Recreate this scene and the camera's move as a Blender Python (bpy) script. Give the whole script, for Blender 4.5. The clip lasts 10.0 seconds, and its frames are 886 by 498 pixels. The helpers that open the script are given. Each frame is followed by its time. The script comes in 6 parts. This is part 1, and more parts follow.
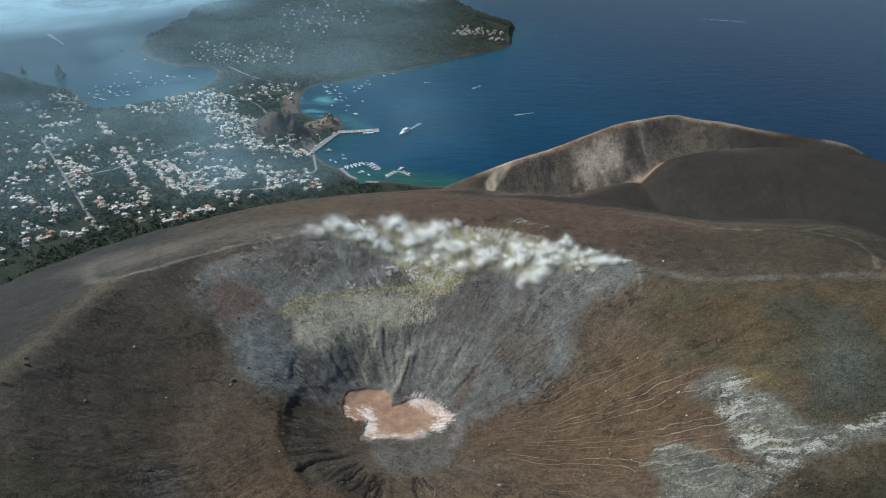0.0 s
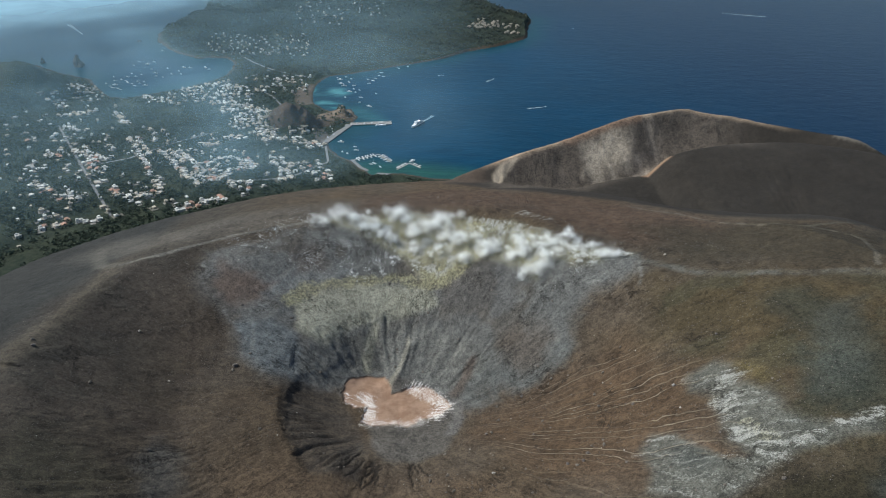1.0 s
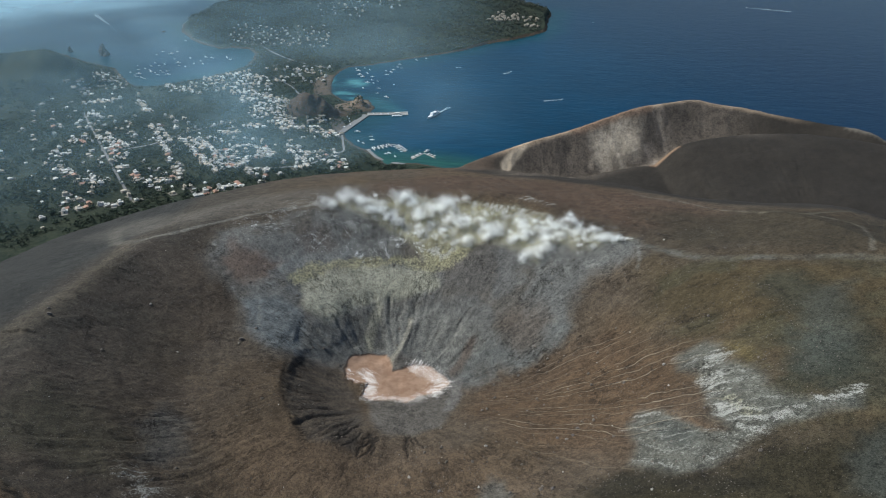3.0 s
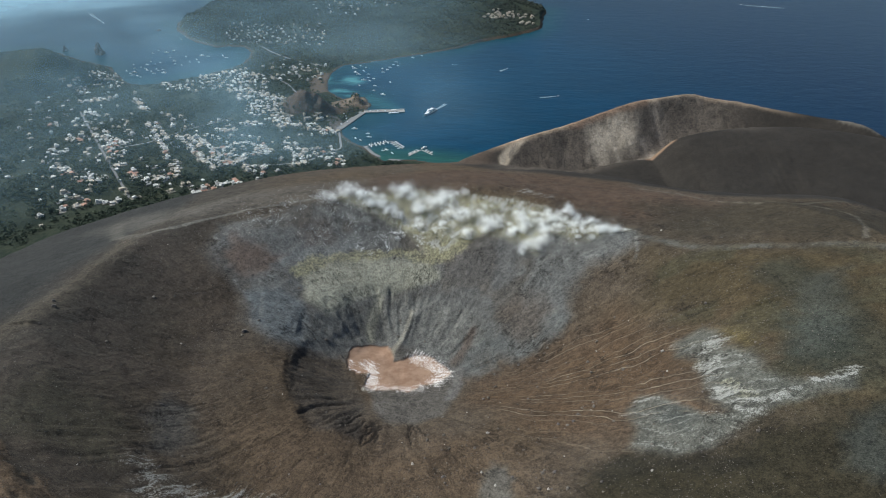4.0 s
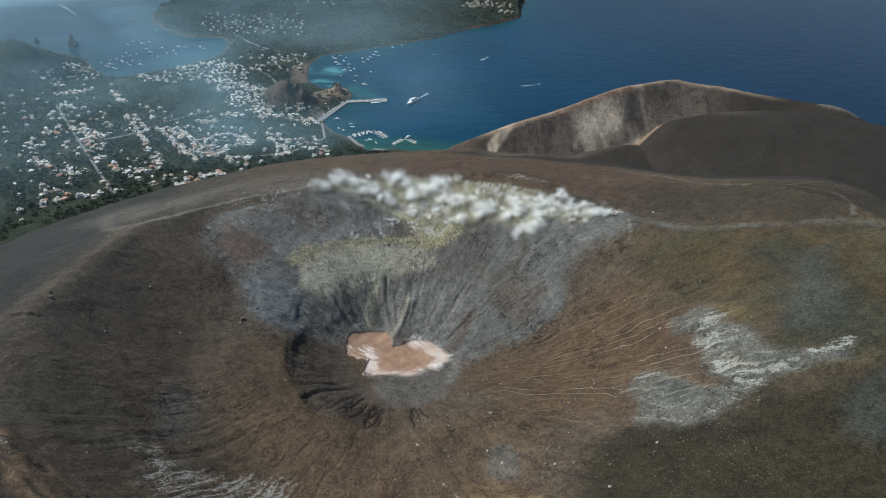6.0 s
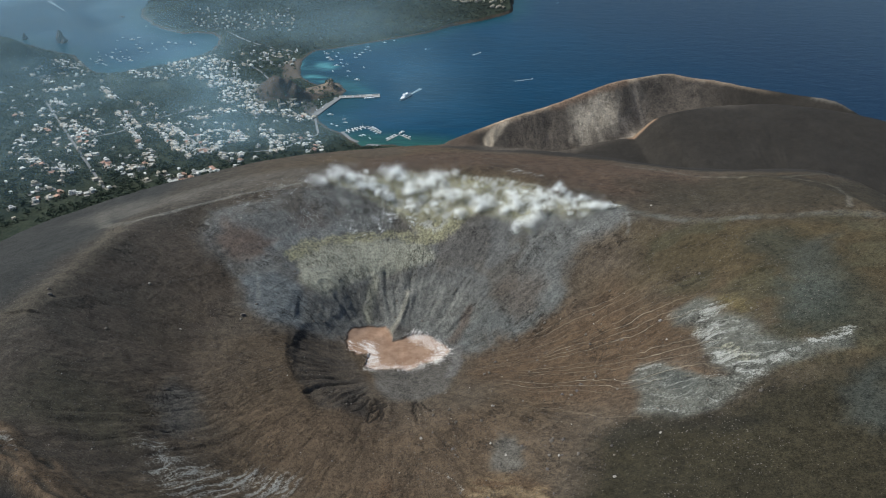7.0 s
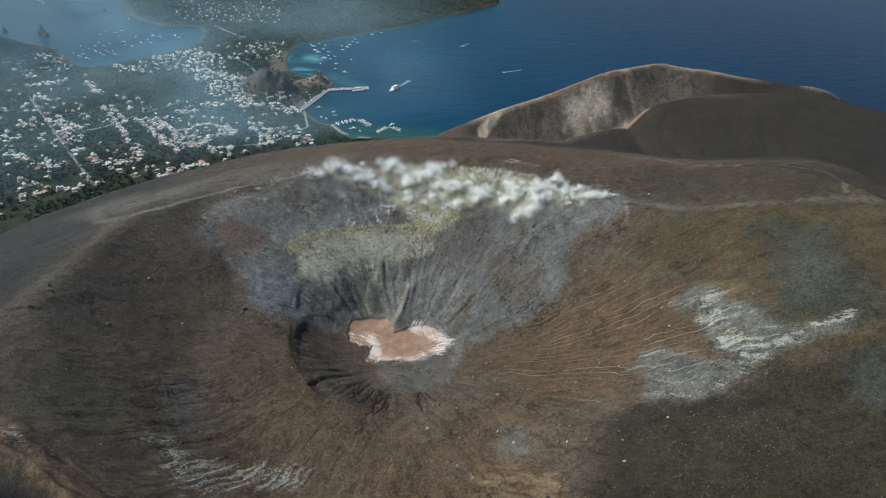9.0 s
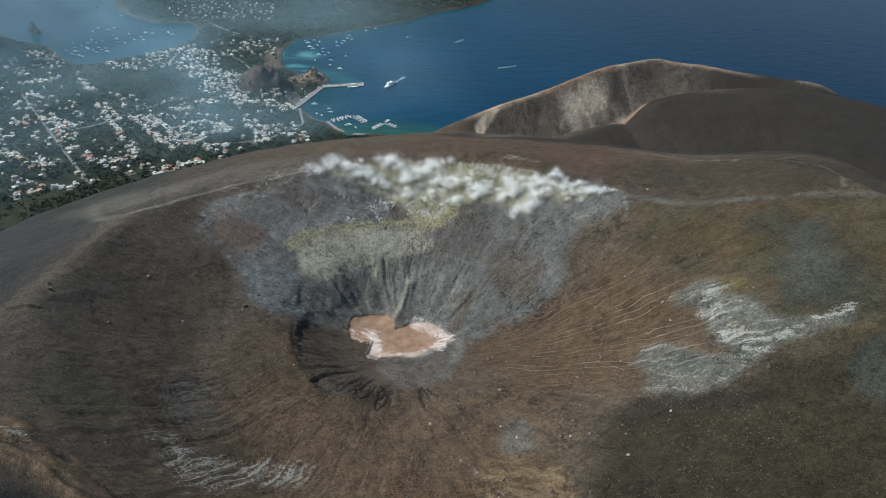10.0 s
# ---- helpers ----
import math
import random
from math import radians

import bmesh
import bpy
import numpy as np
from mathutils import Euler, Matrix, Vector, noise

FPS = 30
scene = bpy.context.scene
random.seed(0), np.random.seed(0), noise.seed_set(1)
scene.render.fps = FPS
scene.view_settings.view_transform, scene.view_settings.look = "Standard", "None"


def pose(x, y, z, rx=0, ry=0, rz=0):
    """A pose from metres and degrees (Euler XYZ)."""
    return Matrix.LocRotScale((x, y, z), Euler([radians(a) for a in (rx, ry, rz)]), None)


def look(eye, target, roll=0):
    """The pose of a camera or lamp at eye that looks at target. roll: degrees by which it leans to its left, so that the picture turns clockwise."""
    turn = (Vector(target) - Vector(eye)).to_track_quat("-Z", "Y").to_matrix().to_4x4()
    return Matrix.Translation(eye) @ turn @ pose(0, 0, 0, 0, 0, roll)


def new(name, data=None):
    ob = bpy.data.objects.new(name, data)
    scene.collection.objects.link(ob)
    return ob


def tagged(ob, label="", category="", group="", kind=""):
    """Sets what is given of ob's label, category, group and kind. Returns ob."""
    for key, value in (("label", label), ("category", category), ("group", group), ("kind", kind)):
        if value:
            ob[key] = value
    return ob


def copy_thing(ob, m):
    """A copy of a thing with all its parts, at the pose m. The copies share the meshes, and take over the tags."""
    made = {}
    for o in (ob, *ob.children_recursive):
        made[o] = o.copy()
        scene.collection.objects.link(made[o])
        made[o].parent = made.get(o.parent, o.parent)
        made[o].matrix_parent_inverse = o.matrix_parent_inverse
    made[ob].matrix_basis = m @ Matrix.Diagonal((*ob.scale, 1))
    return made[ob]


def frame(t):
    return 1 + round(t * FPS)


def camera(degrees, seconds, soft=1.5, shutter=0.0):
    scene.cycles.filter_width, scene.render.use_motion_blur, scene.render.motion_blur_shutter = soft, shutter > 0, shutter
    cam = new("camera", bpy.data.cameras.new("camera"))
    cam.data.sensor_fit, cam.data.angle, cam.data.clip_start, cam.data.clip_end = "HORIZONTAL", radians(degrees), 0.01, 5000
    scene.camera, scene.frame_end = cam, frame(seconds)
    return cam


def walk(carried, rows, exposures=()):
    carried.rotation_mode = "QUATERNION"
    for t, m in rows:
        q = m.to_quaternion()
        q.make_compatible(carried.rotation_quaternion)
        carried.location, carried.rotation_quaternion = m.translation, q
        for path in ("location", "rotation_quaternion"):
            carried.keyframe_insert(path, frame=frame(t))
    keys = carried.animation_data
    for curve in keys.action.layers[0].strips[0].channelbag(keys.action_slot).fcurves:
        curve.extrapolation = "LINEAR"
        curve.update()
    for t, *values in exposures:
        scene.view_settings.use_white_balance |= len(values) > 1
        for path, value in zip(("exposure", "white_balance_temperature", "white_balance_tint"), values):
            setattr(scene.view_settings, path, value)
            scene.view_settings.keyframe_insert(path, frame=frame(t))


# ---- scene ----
cam = camera(68.5, 10.0, soft=1.0)
PATH = [
    (0.0, (0.98, -2.30, 698.99), (1.576, 83.579, 647.756), 0.60),
    (0.5, (8.27, -4.72, 698.53), (7.671, 80.917, 646.892), 0.60),
    (1.0, (15.46, -7.86, 698.14), (13.710, 77.509, 646.091), 0.60),
    (1.5, (22.27, -11.54, 697.45), (19.474, 73.609, 645.085), 0.60),
    (2.0, (28.44, -15.84, 696.46), (24.734, 69.142, 643.883), 0.61),
    (2.5, (33.21, -21.22, 695.43), (28.763, 63.661, 642.744), 0.59),
    (3.0, (35.35, -27.28, 694.21), (30.541, 57.556, 641.489), 0.51),
    (3.5, (34.48, -33.16, 692.86), (29.781, 51.666, 640.114), 0.42),
    (4.0, (31.12, -38.04, 691.67), (26.976, 46.752, 638.824), 0.41),
    (4.5, (26.38, -41.54, 690.76), (23.065, 43.161, 637.713), 0.48),
    (5.0, (21.46, -43.90, 689.97), (19.017, 40.665, 636.655), 0.52),
    (5.5, (16.86, -45.59, 689.31), (15.254, 38.798, 635.671), 0.59),
    (6.0, (12.45, -46.99, 688.80), (11.625, 37.215, 634.857), 0.63),
    (6.5, (8.14, -48.18, 688.46), (8.001, 35.851, 634.244), 0.66),
    (7.0, (3.89, -49.09, 688.26), (4.390, 34.772, 633.792), 0.71),
    (7.5, (-0.25, -49.76, 688.17), (0.845, 33.910, 633.414), 0.79),
    (8.0, (-4.26, -50.41, 688.05), (-2.599, 33.061, 633.012), 0.81),
    (8.5, (-8.03, -51.01, 687.73), (-5.840, 32.342, 632.518), 0.80),
    (9.0, (-11.38, -51.39, 687.40), (-8.721, 31.834, 632.019), 0.80),
    (9.5, (-14.54, -51.65, 687.38), (-11.443, 31.405, 631.774), 0.80),
    (10.0, (-17.65, -51.91, 687.56), (-14.103, 30.976, 631.721), 0.80),
]
walk(cam, [(t, look(eye, target, roll)) for t, eye, target, roll in PATH], [(0.0, 0.28, 6140, 4), (10.0, 0.28, 6140, 4)])

# ---------------------------------------------------------------- sky, sun
SUN_BEARING, SUN_HEIGHT = -74.0, 43.0
world = bpy.data.worlds.new("sky")
scene.world = world
world.use_nodes = True
sky = world.node_tree.nodes.new("ShaderNodeTexSky")
sky.sky_type, sky.sun_disc = "NISHITA", False
sky.sun_elevation, sky.sun_rotation = radians(SUN_HEIGHT), radians(SUN_BEARING)
sky.altitude, sky.air_density, sky.dust_density, sky.ozone_density = 300, 1.0, 1.5, 1.0
background = world.node_tree.nodes["Background"]
background.inputs["Strength"].default_value = 0.11
world.node_tree.links.new(sky.outputs["Color"], background.inputs["Color"])
lamp = bpy.data.lights.new("sun", "SUN")
lamp.energy, lamp.angle, lamp.color = 4.6, radians(0.6), (1.0, 0.97, 0.92)
sun_from = Vector((math.sin(radians(SUN_BEARING)) * math.cos(radians(SUN_HEIGHT)), math.cos(radians(SUN_BEARING)) * math.cos(radians(SUN_HEIGHT)), math.sin(radians(SUN_HEIGHT))))
sun = new("sun", lamp)
sun.matrix_world = look(sun_from * 2000, (0, 0, 0))
scene.view_settings.exposure = 0.0


# ---------------------------------------------------------------- materials
class Nodes:
    """Short hand for building a node material."""

    def __init__(self, name):
        self.mat = bpy.data.materials.new(name)
        self.mat.use_nodes = True
        self.tree = self.mat.node_tree
        self.bsdf = self.tree.nodes["Principled BSDF"]

    def put(self, socket, value):
        if isinstance(value, bpy.types.NodeSocket):
            self.tree.links.new(value, socket)
        elif isinstance(value, (tuple, list)) and len(value) == 3 and socket.type == "RGBA":
            socket.default_value = (*value, 1)
        else:
            socket.default_value = value

    def node(self, kind, out=0, **values):
        n = self.tree.nodes.new(kind)
        for key, value in values.items():
            self.put(n.inputs[key.replace("_", " ")], value)
        return n.outputs[out]

    def place(self, scale=(1, 1, 1)):
        geo = self.node("ShaderNodeNewGeometry")
        if scale == (1, 1, 1):
            return geo
        n = self.tree.nodes.new("ShaderNodeVectorMath")
        n.operation = "MULTIPLY"
        self.put(n.inputs[0], geo)
        n.inputs[1].default_value = scale
        return n.outputs[0]

    def noise(self, scale, detail=4, rough=0.55, vector=None, warp=0.0):
        return self.node("ShaderNodeTexNoise", Scale=scale, Detail=detail, Roughness=rough, Distortion=warp, Vector=vector or self.place())

    def math(self, op, a, b=0.0, c=0.0, clamp=False):
        n = self.tree.nodes.new("ShaderNodeMath")
        n.operation, n.use_clamp = op, clamp
        for k, v in enumerate((a, b, c)):
            self.put(n.inputs[k], v)
        return n.outputs[0]

    def span(self, value, a, b, low=0.0, high=1.0):
        n = self.tree.nodes.new("ShaderNodeMapRange")
        n.interpolation_type = "SMOOTHSTEP"
        for key, v in (("Value", value), ("From Min", a), ("From Max", b), ("To Min", low), ("To Max", high)):
            self.put(n.inputs[key], v)
        return n.outputs[0]

    def mix(self, fac, a, b, kind="MIX"):
        n = self.tree.nodes.new("ShaderNodeMix")
        n.data_type, n.blend_type = "RGBA", kind
        for k, v in ((0, fac), (6, a), (7, b)):
            self.put(n.inputs[k], v)
        return n.outputs[2]

    def mask(self, name):
        n = self.tree.nodes.new("ShaderNodeAttribute")
        n.attribute_name = name
        split = self.node("ShaderNodeSeparateColor", Color=n.outputs["Color"])
        return (*split.node.outputs[:3], n.outputs["Alpha"])

    def bump(self, heights, strength=0.5, distance=0.3):
        return self.node("ShaderNodeBump", Strength=strength, Distance=distance, Height=heights)

    def done(self, color, rough=0.9, **more):
        self.put(self.bsdf.inputs["Base Color"], color)
        self.put(self.bsdf.inputs["Roughness"], rough)
        for key, v in more.items():
            self.put(self.bsdf.inputs[key.replace("_", " ")], v)
        return self.mat


def plain(name, color, rough=0.7, vary=0.25, scale=0.6, metal=0.0):
    """A painted or weathered surface: one colour, mottled at two scales and varied from thing to thing."""
    n = Nodes(name)
    dirt = n.noise(scale, 5, 0.6)
    fine = n.noise(scale * 9, 3, 0.6)
    own = n.node("ShaderNodeObjectInfo", out=5)
    tone = n.math("ADD", n.math("MULTIPLY", dirt, 0.6), n.math("ADD", n.math("MULTIPLY", fine, 0.2), n.math("MULTIPLY", own, 0.3)))
    dark = tuple(c * (1 - vary) for c in color)
    light = tuple(min(c * (1 + vary * 0.6), 0.9) for c in color)
    return n.done(n.mix(n.span(tone, 0.3, 0.8), dark, light), rough, Metallic=metal, Normal=n.bump(fine, 0.2, 0.05))

# ---------------------------------------------------------------- lie of the land
def vnoise(x, y, seed=0):
    """Smooth value noise, 0 to 1, on arrays."""
    x, y = np.asarray(x, float), np.asarray(y, float)
    ix, iy = np.floor(x).astype(np.int64), np.floor(y).astype(np.int64)
    fx, fy = x - ix, y - iy
    fx, fy = fx * fx * fx * (fx * (fx * 6 - 15) + 10), fy * fy * fy * (fy * (fy * 6 - 15) + 10)

    def corner(a, b):
        h = (a * 374761393 + b * 668265263 + seed * 144665537) & 0xFFFFFFFF
        h = ((h ^ (h >> 13)) * 1274126177) & 0xFFFFFFFF
        return ((h ^ (h >> 16)) & 0xFFFF) / 65535.0
    top = corner(ix, iy) * (1 - fx) + corner(ix + 1, iy) * fx
    low = corner(ix, iy + 1) * (1 - fx) + corner(ix + 1, iy + 1) * fx
    return top * (1 - fy) + low * fy


def fbm(x, y, octaves=4, seed=0, gain=0.5):
    total, size, amp = 0.0, 0.0, 1.0
    for o in range(octaves):
        total = total + amp * vnoise(x * 2 ** o + 17.3 * o, y * 2 ** o - 9.1 * o, seed + o)
        size, amp = size + amp, amp * gain
    return total / size


def ridged(x, y, octaves=3, seed=0):
    total, size, amp = 0.0, 0.0, 1.0
    for o in range(octaves):
        total = total + amp * (1 - np.abs(2 * vnoise(x * 2 ** o + 5.7 * o, y * 2 ** o + 3.3 * o, seed + o) - 1))
        size, amp = size + amp, amp * 0.5
    return total / size


def step(a, b, v):
    s = np.clip((v - a) / (b - a), 0, 1)
    return s * s * (3 - 2 * s)


def smax(a, b, k):
    return 0.5 * (a + b + np.sqrt((a - b) ** 2 + k * k))


def away(x, y, line):
    """Distance from a line of (x, y) or (x, y, z) points, the z along it and the side (+1: to its left)."""
    best = np.full(np.shape(x), 1e9)
    high, side = np.zeros(np.shape(x)), np.zeros(np.shape(x))
    for a, b in zip(line[:-1], line[1:]):
        ux, uy = b[0] - a[0], b[1] - a[1]
        k = np.clip(((x - a[0]) * ux + (y - a[1]) * uy) / (ux * ux + uy * uy), 0, 1)
        d = np.hypot(x - a[0] - k * ux, y - a[1] - k * uy)
        near = d < best
        best = np.where(near, d, best)
        if len(a) > 2:
            high = np.where(near, a[2] + k * (b[2] - a[2]), high)
        side = np.where(near, np.sign(ux * (y - a[1]) - uy * (x - a[0])), side)
    return best, high, side


def inside(x, y, ring):
    hit = np.zeros(np.shape(x), bool)
    for (ax, ay), (bx, by) in zip(ring, ring[1:] + ring[:1]):
        cross = (ay > y) != (by > y)
        hit ^= cross & (x < (bx - ax) * (y - ay) / ((by - ay) if by != ay else 1e-9) + ax)
    return hit


# the crater: heights of its wall by bearing (every 30 degrees from north) and distance from the middle
CX, CY = -38.0, 455.0
RADII = (0, 50, 115, 190, 260, 320, 420)
WALLS = (
    (224, 226, 257, 288, 313, 300, 272),
    (224, 226, 262, 306, 331, 316, 291),
    (224, 226, 260, 304, 336, 341, 335),
    (224, 226, 243, 288, 345, 380, 412),
    (224, 226, 255, 292, 345, 387, 425),
    (224, 228, 256, 285, 325, 356, 392),
    (224, 232, 250, 275, 305, 340, 385),
    (224, 232, 268, 273, 312, 365, 400),
    (224, 230, 273, 280, 318, 350, 366),
    (224, 228, 262, 272, 300, 324, 314),
    (224, 226, 262, 280, 296, 304, 268),
    (224, 223, 256, 282, 308, 298, 270),
)
# crests of the hills beyond the crater: x, y, z
RIDGE = [(-60, 885, 200), (7, 905, 265), (51, 918, 281), (107, 940, 295), (188, 965, 312), (234, 980, 324), (280, 995, 337), (329, 1010, 342), (384, 1022, 347), (413, 1015, 343), (463, 1000, 342), (534, 968, 336),
         (577, 945, 337), (605, 918, 342), (622, 900, 337), (650, 865, 318), (760, 810, 250)]
SPUR = [(304, 898, 284), (322, 900, 303), (338, 903, 316), (392, 908, 328), (451, 912, 335), (514, 905, 339), (600, 870, 341), (680, 820, 335), (800, 740, 318), (980, 660, 300)]
RIB = [(276, 990), (288, 950), (273, 922), (243, 892)]
HOLLOW = [(318, 996), (339, 965), (333, 944), (315, 922)]
SCARP = [(-146, 470), (-145, 434), (-137, 402), (-125, 376), (-110, 355), (-99, 344), (-80, 343)]
WEDGE = [(-28, 552), (-37, 515), (-46, 484)]
HEADLAND = [(-2050, 1850, 150), (-1700, 1980, 122), (-1539, 2050, 108), (-1490, 2050, 114), (-1434, 2050, 118), (-1395, 2050, 124), (-1366, 2050, 114), (-1335, 2050, 97), (-1308, 2052, 78), (-1285, 2060, 48)]
CREST = [(-420, 250), (-330, 234), (-285, 222), (-268, 216), (-249, 204), (-235, 195), (-216, 184), (-205, 174), (-180, 148), (-150, 115)]
# the shores, from the foot of the hill northwards on the harbour side, and southwards on the far side
HARBOUR = [(-60, 1480), (-125, 1503), (-195, 1492), (-265, 1575), (-305, 1612), (-345, 1695), (-300, 1835), (-292, 1905), (-318, 1972), (-355, 1978), (-385, 1955), (-420, 1985),
           (-440, 2015), (-462, 2070), (-475, 2130), (-478, 2190), (-473, 2275), (-450, 2325), (-370, 2368), (-295, 2415), (-215, 2472), (-130, 2525), (-40, 2590), (50, 2700), (145, 2765),
           (245, 2855), (312, 2940), (340, 3160), (371, 3320), (335, 3360), (250, 3370), (150, 3440), (60, 3580), (-60, 3760)]
WEST_BAY = [(-300, 4020), (-700, 4080), (-1100, 3960), (-1205, 3785), (-1285, 3595), (-1290, 3410), (-1240, 3215), (-1232, 3040), (-1250, 2965), (-1315, 2930), (-1262, 2785), (-1160, 2650), (-1095, 2592),
            (-995, 2525), (-960, 2548), (-895, 2535), (-845, 2475), (-825, 2385), (-830, 2315), (-860, 2245), (-920, 2168), (-980, 2112), (-1025, 2072), (-1080, 2047), (-1130, 2055), (-1180, 2110),
            (-1225, 2160), (-1285, 2245), (-1360, 2275), (-1435, 2310), (-1565, 2400), (-1720, 2440), (-2100, 2200), (-2600, 1700)]
BACK = [(-2600, -1500), (1700, -1500), (1700, 500), (1250, 980), (900, 1230), (600, 1360), (300, 1430), (80, 1460)]
COAST = HARBOUR + WEST_BAY + BACK


def rounded(line, times=2):
    """A line with its corners cut, for crests without kinks."""
    for _ in range(times):
        out = [line[0]]
        for a, b in zip(line[:-1], line[1:]):
            out += [tuple(p * 0.75 + q * 0.25 for p, q in zip(a, b)), tuple(p * 0.25 + q * 0.75 for p, q in zip(a, b))]
        line = out + [line[-1]]
    return line


SPUR = rounded(SPUR)
RIDGE = rounded(RIDGE, 1)


def shore(x, y):
    """Distance from the shore, positive on land."""
    x, y = np.asarray(x, float), np.asarray(y, float)
    wx = x + 14 * (fbm(x / 55, y / 55, 3, 71) - 0.5)
    wy = y + 14 * (fbm(x / 55, y / 55, 3, 72) - 0.5)
    d, _, _ = away(wx, wy, COAST + COAST[:1])
    return np.where(inside(wx, wy, COAST), d, -d)


def polar(x, y):
    dx, dy = x - CX, y - CY
    return np.hypot(dx, dy), np.arctan2(dx, dy)


def wall_height(r, az):
    """The crater wall: cubic from bearing to bearing and from ring to ring."""
    table = np.array(WALLS, float)
    b = (az / (2 * np.pi) * 12) % 12
    i = np.floor(b).astype(int)
    f = b - i

    def spin(col):
        p0, p1, p2, p3 = (table[(i + k) % 12, col] for k in (-1, 0, 1, 2))
        return p1 + 0.5 * f * (p2 - p0 + f * (2 * p0 - 5 * p1 + 4 * p2 - p3 + f * (3 * (p1 - p2) + p3 - p0)))
    z = [spin(c) for c in range(len(RADII))]
    slope = [(z[c + 1] - z[c]) / (RADII[c + 1] - RADII[c]) for c in range(len(RADII) - 1)]
    tangent = [np.zeros_like(r)]
    for a, b2 in zip(slope[:-1], slope[1:]):
        tangent.append(np.where(a * b2 > 0, 2 * a * b2 / np.where(np.abs(a + b2) < 1e-6, 1e-6, a + b2), 0))
    tangent.append(slope[-1])
    out = z[-1] + np.zeros_like(r)
    for c in range(len(RADII) - 1):
        w = RADII[c + 1] - RADII[c]
        s = np.clip((r - RADII[c]) / w, 0, 1)
        h = (2 * s ** 3 - 3 * s ** 2 + 1) * z[c] + (s ** 3 - 2 * s ** 2 + s) * w * tangent[c] + (3 * s ** 2 - 2 * s ** 3) * z[c + 1] + (s ** 3 - s ** 2) * w * tangent[c + 1]
        out = np.where((r >= RADII[c]) & (r < RADII[c + 1]), h, out)
    return out


def mound(x, y, mx, my, size, high, power=2.0):
    return high * np.exp(-(np.hypot(x - mx, y - my) / size) ** power)


def gullies(r, az, x, y):
    """Depth of the water-cut gullies of the crater wall, 0 to 1, running down to its middle."""
    bend = 0.10 * (fbm(x / 45, y / 45, 3, 31) - 0.5)
    wide = ridged((az + bend) * 8, r / 260, 2, 33)
    fine = ridged((az + bend) * 17, r / 90, 2, 35)
    return wide, fine


